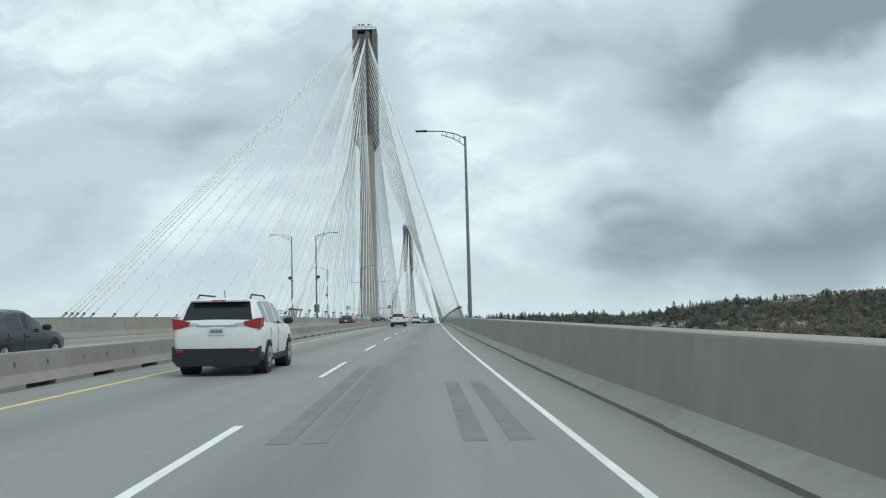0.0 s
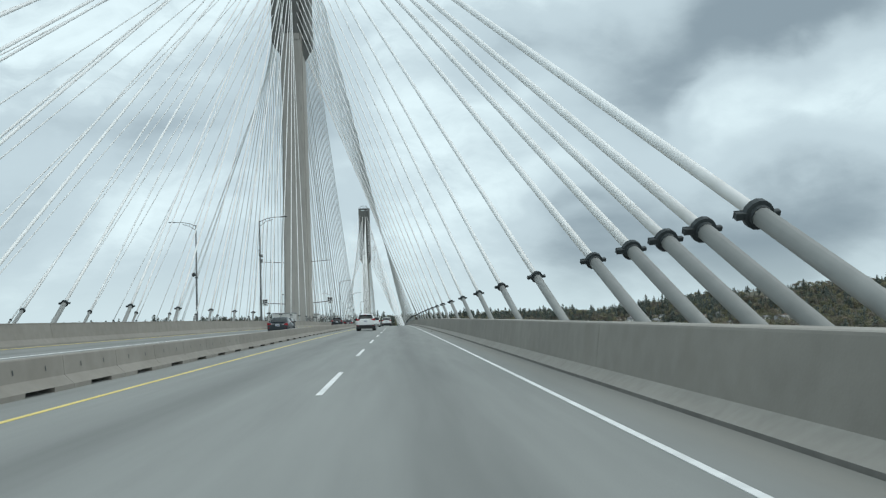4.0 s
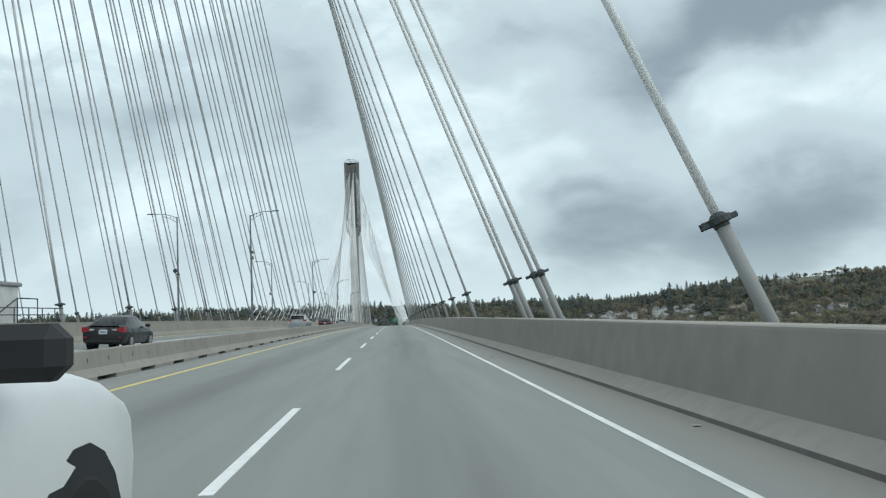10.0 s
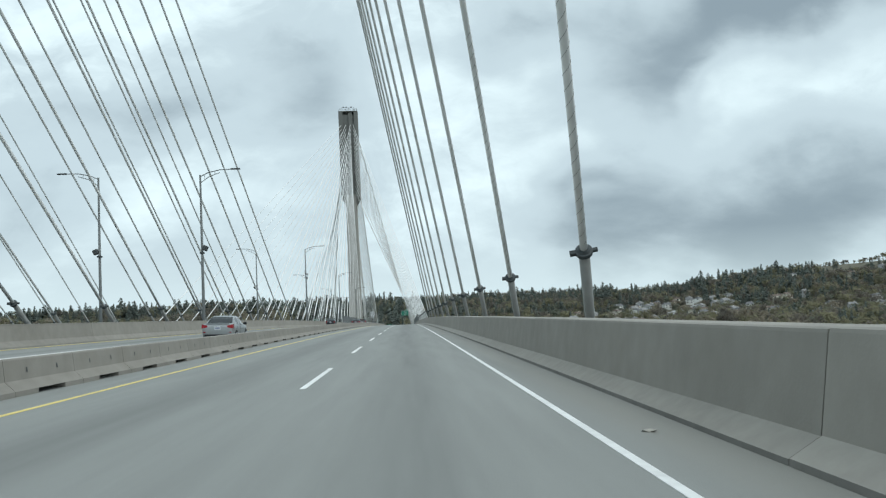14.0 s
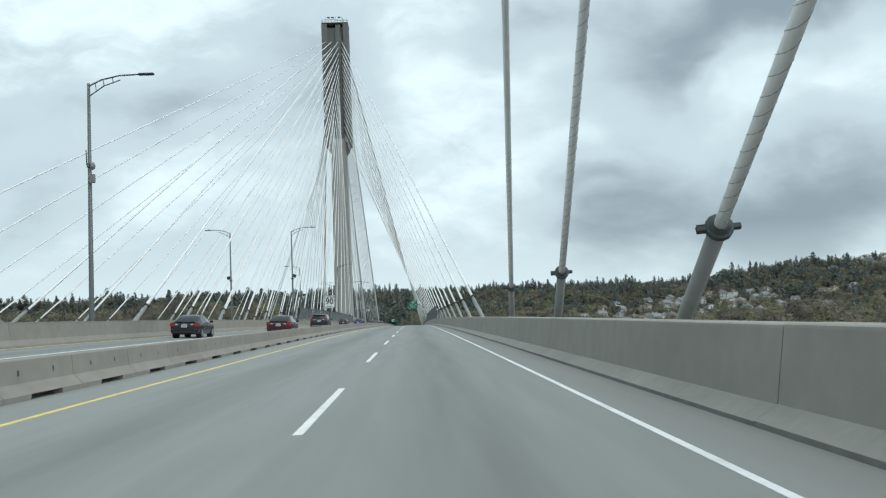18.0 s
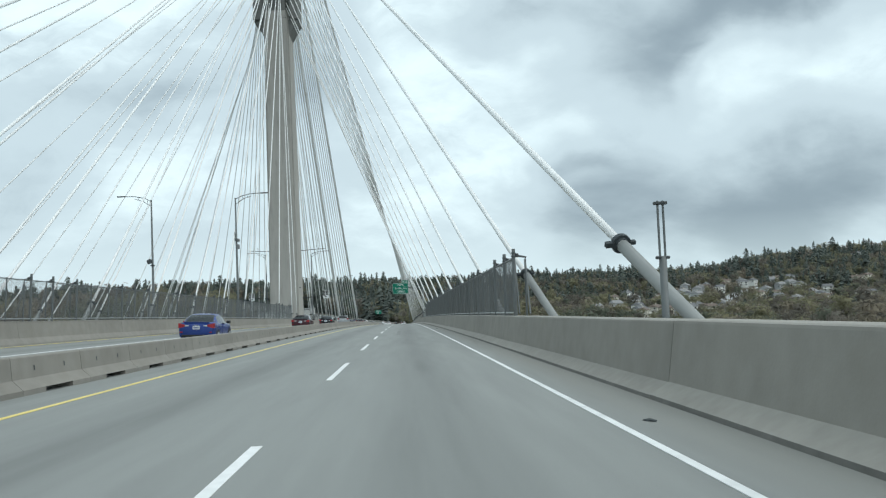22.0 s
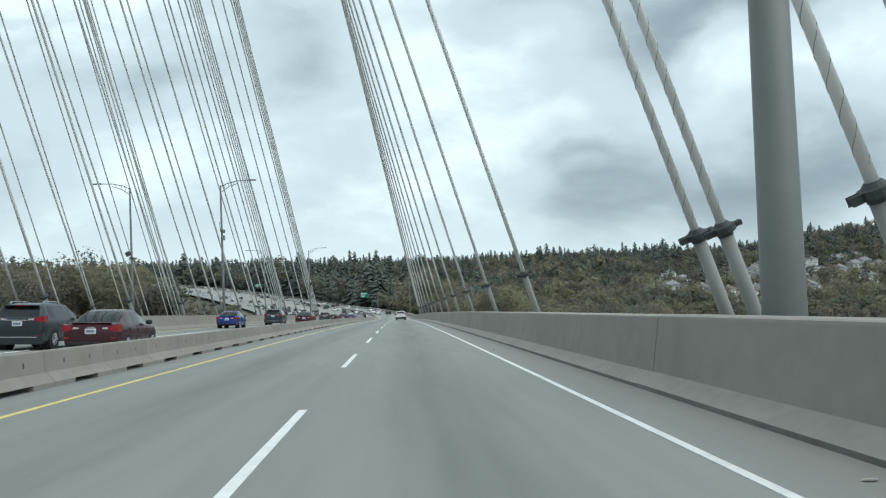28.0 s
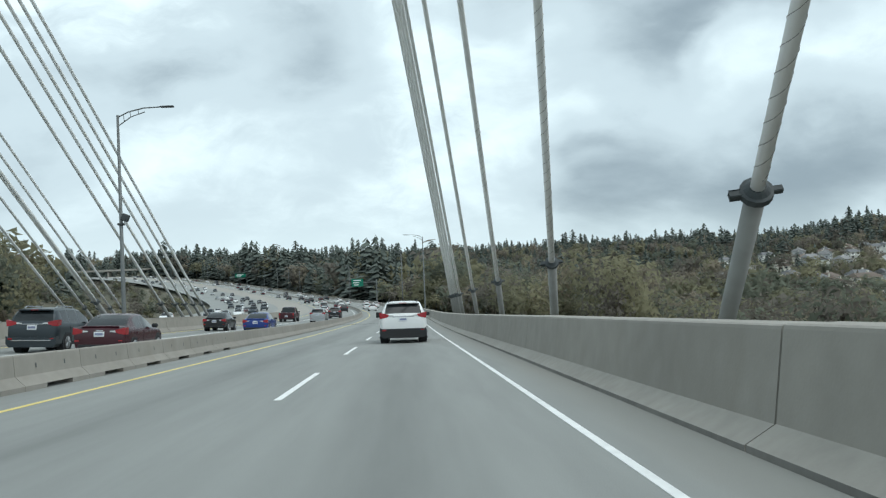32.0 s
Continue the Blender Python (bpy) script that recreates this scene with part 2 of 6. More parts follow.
def lane_bands(m, places, half, depth):
    """Darker oil-stained strips along the middle of the lanes, frayed by noise."""
    n, l = m.node_tree.nodes, m.node_tree.links
    b = n["Principled BSDF"]
    out = b.inputs["Base Color"].links[0].from_socket

    def calc(op, a, c):
        q = n.new("ShaderNodeMath")
        q.operation = op
        for i, v in enumerate((a, c)):
            if isinstance(v, (int, float)):
                q.inputs[i].default_value = v
            else:
                l.new(v, q.inputs[i])
        return q.outputs[0]

    geo = n.new("ShaderNodeNewGeometry")
    sep = n.new("ShaderNodeSeparateXYZ")
    l.new(geo.outputs["Position"], sep.inputs[0])
    mp = n.new("ShaderNodeMapping")
    mp.inputs["Scale"].default_value = (1.6, 0.05, 1)
    l.new(geo.outputs["Position"], mp.inputs["Vector"])
    nz = n.new("ShaderNodeTexNoise")
    nz.inputs["Scale"].default_value, nz.inputs["Detail"].default_value = 1.0, 5.0
    l.new(mp.outputs[0], nz.inputs["Vector"])
    total = 0.0
    for x in places:
        off = calc("ABSOLUTE", calc("SUBTRACT", sep.outputs["X"], x), 0.0)
        rng = n.new("ShaderNodeMapRange")
        rng.interpolation_type = "SMOOTHSTEP"
        rng.inputs["From Min"].default_value, rng.inputs["From Max"].default_value = half, 0.0
        l.new(off, rng.inputs["Value"])
        total = calc("ADD", rng.outputs[0], total)
    mx = n.new("ShaderNodeMixRGB")
    mx.blend_type = "MULTIPLY"
    mx.inputs[2].default_value = (1 - depth, 1 - depth, 1 - depth, 1)
    l.new(calc("MINIMUM", calc("MULTIPLY", total, calc("MULTIPLY", nz.outputs["Fac"], 1.7)), 1.0), mx.inputs[0])
    l.new(out, mx.inputs[1])
    # pale dust gathers on the hard shoulder
    dust = n.new("ShaderNodeMixRGB")
    dust.inputs[2].default_value = (0.285, 0.278, 0.252, 1)
    rng = n.new("ShaderNodeMapRange")
    rng.interpolation_type = "SMOOTHSTEP"
    rng.inputs["From Min"].default_value, rng.inputs["From Max"].default_value = 24.9, 25.7
    l.new(sep.outputs["X"], rng.inputs["Value"])
    l.new(calc("MULTIPLY", rng.outputs[0], calc("MULTIPLY", nz.outputs["Fac"], 1.5)), dust.inputs[0])
    l.new(mx.outputs[0], dust.inputs[1])
    l.new(dust.outputs[0], b.inputs["Base Color"])


ASPHALT = material("asphalt", (0.262, 0.273, 0.262), 0.85, vary=0.10, grain=3.0, stain=0.12, bump=0.3, bump_scale=60, dirt=(0.20, 0.207, 0.20), dirt_amount=0.4, streak=(1.0, 0.06, 1))
lane_bands(ASPHALT, (23.05, 19.4, 12.4, 8.2), 1.0, 0.24)
WHITE_LINE = material("white_road_paint", (0.80, 0.81, 0.80), 0.6, vary=0.12, grain=6, dirt=(0.45, 0.45, 0.45), dirt_amount=0.35)
YELLOW_LINE = material("yellow_road_paint", (0.78, 0.63, 0.19), 0.6, vary=0.12, grain=6, dirt=(0.42, 0.38, 0.22), dirt_amount=0.35)
TYRE_MARK = material("tyre_mark", (0.200, 0.208, 0.200), 0.85, vary=0.14, grain=2)
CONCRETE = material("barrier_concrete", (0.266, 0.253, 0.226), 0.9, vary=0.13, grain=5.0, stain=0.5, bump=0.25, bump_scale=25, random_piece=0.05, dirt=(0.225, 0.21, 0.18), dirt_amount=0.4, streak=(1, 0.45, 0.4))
# darker concrete for the low vertical face at the parapet's foot
KERB_DARK = material("dark_kerb_concrete", (0.17, 0.165, 0.152), 0.95, vary=0.2, grain=4)
CONCRETE_LIGHT = material("pale_concrete", (0.32, 0.305, 0.275), 0.9, vary=0.12, grain=5.0, random_piece=0.05)
TOWER_CONC = material("mast_concrete", (0.40, 0.39, 0.36), 0.9, vary=0.12, grain=1.2, stain=0.1, bump=0.2, bump_scale=8, dirt=(0.28, 0.27, 0.25), dirt_amount=0.5, streak=(0.9, 0.9, 0.16))
HEAD_CONC = material("mast_head_steel", (0.17, 0.175, 0.165), 0.85, vary=0.15, grain=1.2, stain=0.2, dirt=(0.10, 0.10, 0.09), dirt_amount=0.4, streak=(1.4, 1.4, 0.12))
STAY = material("white_stay_pipe", (0.82, 0.835, 0.825), 0.40, vary=0.06, grain=2, bump=0, dirt=(0.60, 0.605, 0.585), dirt_amount=0.35)
GUIDE = material("grey_guide_pipe", (0.27, 0.28, 0.27), 0.6, vary=0.1, grain=3, bump=0)
COLLAR = material("dark_collar", (0.045, 0.055, 0.058), 0.6, vary=0.15, bump=0)
HELIX = material("helical_rib", (0.28, 0.285, 0.28), 0.6, vary=0.08, bump=0)
POLE_BOX = material("grey_box_enamel", (0.215, 0.225, 0.225), 0.55, vary=0.08, bump=0)
GALV = material("galvanised_steel", (0.150, 0.164, 0.164), 0.55, 0.35, vary=0.12, grain=6, bump=0.05)
DARK_STEEL = material("dark_steel", (0.07, 0.078, 0.08), 0.55, 0.4, vary=0.15, bump=0)
DECK_EDGE = material("deck_steel", (0.14, 0.145, 0.145), 0.8)
WATER = material("river_water", (0.05, 0.06, 0.06), 0.15, vary=0.1, grain=0.2, bump=0.4, bump_scale=0.6)
GROUND = material("valley_ground", (0.105, 0.100, 0.070), 0.95, vary=0.4, grain=0.08, stain=0.01, bump=0)

# ---- plan ----
MAST_Y = (0.0, 470.0)
EDGE = 24.88          # the white edge line
FALL = 0.01257        # the deck falls to the right
BEND_IN, BEND_OUT = -223.5, 688.0


def lin(x, table):
    """Smooth interpolation in a table of (x, value)."""
    xs = [a for a, _ in table]
    if x <= xs[0]:
        return table[0][1]
    for (x0, v0), (x1, v1) in zip(table, table[1:]):
        if x <= x1:
            f = (x - x0) / (x1 - x0)
            return v0 + (v1 - v0) * f
    return table[-1][1]


def deck(y):
    return -4.0547e-5 * (y + 5.5976) ** 2 - 4.434e-9 * (y - 235) ** 3 + 8.7205e-12 * (y - 235) ** 4


def grade(s):
    """The road's height along its line."""
    if s <= 620:
        return deck(s)
    g0 = (deck(620) - deck(610)) / 10
    # the fall eases off and the road climbs the far hillside
    u = min(s - 620, 340)
    z = deck(620) + g0 * u - g0 * u * u / 680
    if s > 960:
        v = min(s - 960, 180)
        z += 0.045 * v * v / 360 + 0.045 * max(0, s - 1140)
    return z


def bend(s):
    x = 1.3018e-4 * min(0.0, s - BEND_IN) ** 2
    if s > BEND_OUT:
        x -= (s - BEND_OUT) ** 2 / 2080.0
    return x


def on_road(s, x, h=0.0):
    """A point h above the road, x right of the masts' line, s along it."""
    d = (bend(s + 1) - bend(s - 1)) / 2
    n = 1 / math.hypot(1, d)
    if x > 14.9:
        tilt = FALL * (EDGE - x)
    else:
        tilt = 0.125 + 0.043 * (14.9 - max(x, 5.0))
    return Vector((bend(s) + x * n, s - x * d * n, grade(s) + tilt + h))


def mesh_object(name, verts, faces, mat, parent=None, smooth=False):
    me = bpy.data.meshes.new(name)
    me.from_pydata([tuple(v) for v in verts], [], faces)
    me.update()
    for m in (mat if isinstance(mat, (list, tuple)) else [mat]):
        me.materials.append(m)
    if smooth:
        me.polygons.foreach_set("use_smooth", [True] * len(me.polygons))
    ob = new(name, me)
    if parent:
        ob.parent = parent
    return ob


def part(name, bm, mat, parent, label="", smooth=False):
    """Links a bmesh as one mesh object under a thing or a part."""
    me = bpy.data.meshes.new(name)
    bm.to_mesh(me)
    bm.free()
    for m in (mat if isinstance(mat, (list, tuple)) else [mat]):
        me.materials.append(m)
    if smooth:
        me.polygons.foreach_set("use_smooth", [True] * len(me.polygons))
    ob = new(name, me)
    ob.parent = parent
    return tagged(ob, label) if label else ob


def thing(name, at, label, category, group="", kind=""):
    ob = new(name)
    ob.empty_display_size = 0.2
    ob.matrix_basis = at if isinstance(at, Matrix) else Matrix.Translation(at)
    return tagged(ob, label, category, group, kind)


def box(bm, x0, x1, y0, y1, z0, z1, bevel=0.0, m=None):
    """Adds a box, bevelled, to a bmesh."""
    r = bmesh.ops.create_cube(bm, size=1.0)
    vs = r["verts"]
    for v in vs:
        v.co = Vector(((x0 + x1) / 2 + v.co.x * (x1 - x0), (y0 + y1) / 2 + v.co.y * (y1 - y0), (z0 + z1) / 2 + v.co.z * (z1 - z0)))
        if m:
            v.co = m @ v.co
    if bevel:
        es = list({e for v in vs for e in v.link_edges})
        bmesh.ops.bevel(bm, geom=es, offset=bevel, segments=1, affect="EDGES")
    return bm


def tube(bm, pts, radii, n=8, caps=True):
    """Adds a round tube through the points to a bmesh."""
    rings = []
    pts = [Vector(p) for p in pts]
    for i, p in enumerate(pts):
        d = (pts[min(i + 1, len(pts) - 1)] - pts[max(i - 1, 0)]).normalized()
        side = d.cross(Vector((0, 0, 1)))
        if side.length < 1e-3:
            side = Vector((1, 0, 0))
        side.normalize()
        top = side.cross(d)
        r = radii[i] if isinstance(radii, (list, tuple)) else radii
        rings.append([bm.verts.new(p + (side * math.cos(a) + top * math.sin(a)) * r) for a in [2 * math.pi * k / n for k in range(n)]])
    for a, b in zip(rings, rings[1:]):
        for k in range(n):
            bm.faces.new((a[k], a[(k + 1) % n], b[(k + 1) % n], b[k]))
    if caps:
        bm.faces.new(rings[0][::-1])
        bm.faces.new(rings[-1])
    return bm


def sweep(name, section, s0, s1, step, mat, parent=None, closed=True):
    """Sweeps a cross-section of (x, height) along the road."""
    k = max(1, round((s1 - s0) / step))
    verts, faces, m = [], [], len(section)
    for i in range(k + 1):
        s = s0 + (s1 - s0) * i / k
        verts += [on_road(s, x, h) for x, h in section]
    for i in range(k):
        for j in range(m if closed else m - 1):
            a, b = i * m + j, i * m + (j + 1) % m
            faces.append((a, b, b + m, a + m))
    if closed:
        faces += [tuple(range(m))[::-1], tuple(range(k * m, k * m + m))]
    return mesh_object(name, verts, faces, mat, parent)


# ---- the road and the two decks ----
FAR = 1460.0
road = sweep("road", [(4.6, -0.3), (4.6, 0.0), (14.9, 0.0), (28.2, 0.0), (28.2, -0.3)], -330, FAR, 6, ASPHALT)
tagged(road, "grey asphalt carriageway of the bridge deck, dry and worn", "road", kind="structure")
road_2 = sweep("road_opposite", [(-28.2, -0.3), (-28.2, 0.0), (-4.6, 0.0), (-4.6, -0.3)], -330, FAR, 10, ASPHALT)
tagged(road_2, "grey asphalt carriageway of the opposite deck", "road", kind="structure")
for name, x0, x1 in (("bridge_deck", 4.9, 27.9), ("bridge_deck_opposite", -27.9, -4.9)):
    slab = sweep(name, [(x0, -2.6), (x0, -0.42), (x1, -0.42), (x1, -2.6)], -330, 690, 12, DECK_EDGE)
    tagged(slab, "deep grey steel and concrete bridge deck", "bridge deck", kind="structure")

median_strip = sweep("median_strip", [(-4.7, -0.35), (-4.7, -0.02), (4.7, -0.02), (4.7, -0.35)], 676, FAR, 8, CONCRETE_LIGHT)
tagged(median_strip, "paved strip between the carriageways of the far bend", "pavement", kind="structure")

# painted lines
LINES = new("lane_markings")
tagged(LINES, "white and yellow painted lane lines on the asphalt", "lane marking", kind="structure")


def stripe(name, x, w, s0, s1, mat, step=6):
    return sweep(name, [(x - w / 2, 0.0), (x - w / 2, 0.006), (x + w / 2, 0.006), (x + w / 2, 0.0)], s0, s1, step, mat, LINES)


stripe("edge_line", EDGE, 0.088, -330, 1450, WHITE_LINE)
stripe("yellow_line", EDGE - 7.3, 0.10, -330, 1450, YELLOW_LINE)
stripe("yellow_line", 6.2, 0.13, -330, 1450, YELLOW_LINE)
stripe("lane_line", 9.6, 0.15, -330, 1450, WHITE_LINE)
stripe("edge_line", 14.7, 0.11, -330, 1450, WHITE_LINE)
dash_verts = [(-0.052, 0, 0), (0.052, 0, 0), (0.052, 5.3, 0), (-0.052, 5.3, 0), (-0.052, 0, 0.006), (0.052, 0, 0.006), (0.052, 5.3, 0.006), (-0.052, 5.3, 0.006)]
dash_faces = [(0, 3, 2, 1), (4, 5, 6, 7), (0, 1, 5, 4), (1, 2, 6, 5), (2, 3, 7, 6), (3, 0, 4, 7)]
dash_mesh = bpy.data.meshes.new("lane_dash")
dash_mesh.from_pydata(dash_verts, [], dash_faces)
dash_mesh.materials.append(WHITE_LINE)


def along(s, x, h=0.0):
    """A pose on the road whose y follows the road and whose z stands on it."""
    p, q = on_road(s, x, h), on_road(s + 1, x, h)
    yv = (q - p).normalized()
    xv = (on_road(s, x + 1, h) - p)
    zv = xv.cross(yv).normalized()
    xv = yv.cross(zv)
    m = Matrix((xv, yv, zv)).transposed().to_4x4()
    m.translation = p
    return m


def put(name, mesh, m, parent=None):
    ob = new(name, mesh)
    ob.matrix_basis = m
    if parent:
        ob.parent = parent
    return ob


DASH_AT = ((0, -279.3), (2, -254.0), (4, -228.4), (6, -203.2), (12, -125.1), (13, -110.4), (14, -98.6), (27, 71.3), (29, 98.5), (35, 176.7), (40, 242.0), (46, 319.2), (48, 344.1), (53, 411.9), (59, 488.5), (63, 542.5), (65, 571.0), (66, 585.2), (67, 599.8), (94, 945.0), (133, 1440.0))
for k in range(-3, 133):
    put("lane_dash", dash_mesh, along(lin(k, DASH_AT) if k >= 0 else -279.3 + 12.65 * k, EDGE - 3.54), LINES)

# ---- barriers ----
def segment_mesh(name, section, length, mats, face_mat=None, notch=0.0, bevel=0.0):
    """A barrier piece: a cross-section of (x, z), run along y, with a drain notch cut out below."""
    bm = bmesh.new()

    def run(sec, y0, y1):
        a = [bm.verts.new((x, y0, z)) for x, z in sec]
        b = [bm.verts.new((x, y1, z)) for x, z in sec]
        k = len(sec)
        for j in range(k):
            f = bm.faces.new((a[j], a[(j + 1) % k], b[(j + 1) % k], b[j]))
            if face_mat:
                f.material_index = face_mat.get(j, 0)
        bm.faces.new(a[::-1])
        bm.faces.new(b)

    if notch:
        hz = 0.09
        low_sec = [(section[0][0], 0), (section[0][0], hz), (section[-1][0], hz), (section[-1][0], 0)]
        up_sec = [(x, max(z, hz)) for x, z in section]
        run(up_sec, 0, length)
        fm, face_mat = face_mat, None
        run(low_sec, 0.0, (length - notch) / 2)
        run(low_sec, (length + notch) / 2, length)
    else:
        run(section, 0, length)
    bmesh.ops.recalc_face_normals(bm, faces=bm.faces)
    me = bpy.data.meshes.new(name)
    bm.to_mesh(me)
    bm.free()
    for m in mats:
        me.materials.append(m)
    return me


wall_right = tagged(new("wall_right"), "grey concrete bridge parapet with a sloped toe", "parapet", kind="structure")
# section from the road side over the top to the outer side
R_SEC = [(25.87, -0.02), (25.875, 0.05), (26.13, 0.205), (26.235, 0.955), (26.245, 0.985), (26.275, 1.0), (26.73, 1.0), (26.76, 0.97), (26.76, -0.4)]
LEN = 14.0
# the toe slope and the top faces take the paler concrete
r_mesh = segment_mesh("parapet_panel", R_SEC, LEN - 0.02, [CONCRETE, CONCRETE_LIGHT, KERB_DARK], {0: 2, 1: 1, 4: 1, 5: 1, 6: 1})
s = -329.6
while s < 1440:
    base = along(s, 26.3)
    base = base @ Matrix.Translation((-26.3, 0, 0))
    put("parapet_panel", r_mesh, base, wall_right)
    s += LEN

wall_left = tagged(new("wall_left"), "grey concrete parapet along the inner edge of the deck", "parapet", kind="structure")
L_SEC = [(5.6, -0.02), (5.58, 0.06), (5.34, 0.30), (5.2, 0.98), (5.2, 1.06), (4.78, 1.06), (4.76, 0.98), (4.76, -0.4)]
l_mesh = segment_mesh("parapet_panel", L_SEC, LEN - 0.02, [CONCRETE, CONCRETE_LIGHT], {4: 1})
s = -329.6
while s < 705:
    put("parapet_panel", l_mesh, along(s, 5.2) @ Matrix.Translation((-5.2, 0, 0)), wall_left)
    s += LEN

wall_opposite = sweep("wall_opposite", [(-5.6, 0), (-5.2, 0.98), (-5.2, 1.06), (-4.78, 1.06), (-4.76, -0.4)], -330, 700, 12, CONCRETE)
tagged(wall_opposite, "grey concrete parapet of the opposite deck", "parapet", kind="structure")
wall_outer = sweep("wall_outer", [(-26.0, 0), (-26.3, 0.98), (-26.3, 1.06), (-26.76, 1.06), (-26.76, -0.4)], -330, 700, 12, CONCRETE)
tagged(wall_outer, "grey concrete outer parapet of the opposite deck", "parapet", kind="structure")

median = tagged(new("median_barrier"), "grey concrete median barrier of short precast pieces, stained", "barrier", kind="structure")
M_SEC = [(0.31, 0.0), (0.31, 0.08), (0.13, 0.26), (0.088, 0.62), (0.07, 0.645), (-0.07, 0.645), (-0.088, 0.62), (-0.13, 0.26), (-0.31, 0.08), (-0.31, 0.0)]
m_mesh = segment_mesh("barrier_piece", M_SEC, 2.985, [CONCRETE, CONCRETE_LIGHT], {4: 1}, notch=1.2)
MEDIAN_X = 16.08
s, k = -318.0, 0
while s < 620:
    put("barrier_piece", m_mesh, along(s, MEDIAN_X), median)
    s += 3.0
far_median = sweep("median_barrier_far", [(x + MEDIAN_X, z) for x, z in M_SEC], 620, FAR, 8, CONCRETE)
tagged(far_median, "grey concrete median barrier on the far bend", "barrier", kind="structure")
# flat dark faces on the barrier stand in for the shaded lifting slots
slots = bmesh.new()
s = -318.0
while s < 620:
    mm = along(s, MEDIAN_X)
    for yy in (0.85, 2.15):
        vs = [slots.verts.new(mm @ Vector((x, yy + dy, z))) for x, dy, z in ((0.122, -0.026, 0.385), (0.122, 0.026, 0.385), (0.1125, 0.026, 0.475), (0.1125, -0.026, 0.475))]
        slots.faces.new(vs)
    s += 3.0
so = part("lifting_slots", slots, DARK_STEEL, median)
tagged(so, "flat dark patches painted as the shade in the barrier's lifting slots", kind="stuff")

# ---- masts ----
def frustum(bm, w0, d0, z0, w1, d1, z1):
    a = [bm.verts.new((x * w0 / 2, y * d0 / 2, z0)) for x, y in ((-1, -1), (1, -1), (1, 1), (-1, 1))]
    b = [bm.verts.new((x * w1 / 2, y * d1 / 2, z1)) for x, y in ((-1, -1), (1, -1), (1, 1), (-1, 1))]
    for j in range(4):
        bm.faces.new((a[j], a[(j + 1) % 4], b[(j + 1) % 4], b[j]))
    bm.faces.new(a[::-1])
    bm.faces.new(b)


HEAD_LOW, HEAD_TOPS = 66.0, (107.0, 102.0)


def mast(i):
    y, top = MAST_Y[i], HEAD_TOPS[i]
    z = deck(y) + 0.2
    t = thing("bridge_mast", ((0.7, 0.0)[i], y, z), "tall grey concrete bridge mast between the two decks, with cable head", "bridge mast", "masts of the bridge")
    low = HEAD_LOW + top - 107.0
    bm = bmesh.new()
    frustum(bm, 6.6, 9.5, -60, 5.6, 8.2, 0)
    frustum(bm, 5.6, 8.2, 0, 4.9, 6.6, low + 2)
    es = [e for e in bm.edges if abs(e.verts[0].co.z - e.verts[1].co.z) > 5]
    bmesh.ops.bevel(bm, geom=es, offset=0.35, segments=2, affect="EDGES")
    part("shaft", bm, TOWER_CONC, t, "streaked pale grey concrete shaft")
    bm = bmesh.new()
    # head: a core, two side flanges, and a middle web on both faces
    frustum(bm, 5.4, 5.2, low, 5.4, 5.2, top - 1.2)
    part("head_core", bm, HEAD_CONC, t, "dark weathered cable anchor core")
    for sx in (-1, 1):
        bm = bmesh.new()
        box(bm, sx * 2.65, sx * 4.33, -3.5, 3.5, low + 0.2, top, 0.12)
        part("head_flange", bm, HEAD_CONC, t)
        bm = bmesh.new()
        # a corbel under each flange
        vs = [bm.verts.new(c) for c in ((sx * 2.4, -3, low + 0.2), (sx * 4.2, -3, low + 0.2), (sx * 2.4, -3, low - 3), (sx * 2.4, 3, low + 0.2), (sx * 4.2, 3, low + 0.2), (sx * 2.4, 3, low - 3))]
        for f in ((0, 1, 2), (3, 5, 4), (0, 3, 4, 1), (1, 4, 5, 2), (2, 5, 3, 0)):
            bm.faces.new([vs[q] for q in f])
        bmesh.ops.recalc_face_normals(bm, faces=bm.faces)
        part("corbel", bm, HEAD_CONC, t)
    for sy in (-1, 1):
        bm = bmesh.new()
        box(bm, 0.15, 1.9, sy * 2.55, sy * 3.3, low + 0.5, top - 0.4, 0.08)
        part("head_web", bm, HEAD_CONC, t)
    bm = bmesh.new()
    box(bm, -4.4, 4.4, -3.6, 3.6, top, top + 0.35, 0.08)
    part("cap_slab", bm, HEAD_CONC, t)
    # railing and work lamps on the cap
    bm = bmesh.new()
    for hx in (1.0, 0.55):
        tube(bm, [(-4.2, -3.4, top + 0.35 + hx), (4.2, -3.4, top + 0.35 + hx), (4.2, 3.4, top + 0.35 + hx), (-4.2, 3.4, top + 0.35 + hx), (-4.2, -3.4, top + 0.35 + hx)], 0.05, 5)
    for q in range(9):
        for yy in (-3.4, 3.4):
            tube(bm, [(-4.2 + q * 1.05, yy, top + 0.3), (-4.2 + q * 1.05, yy, top + 1.4)], 0.05, 5)
    part("railing", bm, GALV, t)
    for q, x in enumerate((-3.1, 0.4, 2.6)):
        bm = bmesh.new()
        tube(bm, [(x, -2.5, top + 0.3), (x, -2.5, top + 2.3), (x + (0.9 if q == 0 else -0.9), -2.5, top + 2.5)], 0.06, 5)
        box(bm, x + (0.7 if q == 0 else -1.5), x + (1.5 if q == 0 else -0.7), -2.75, -2.25, top + 2.1, top + 2.5, 0.05)
        part("work_lamp", bm, DARK_STEEL, t, "small flood lamp on the mast top")
    return t


masts = [mast(0), mast(1)]

# ---- stay cables ----
PLANES = ((27.5, 2.1), (3.75, 1.0), (-3.75, -1.2), (-27.5, -3.2))
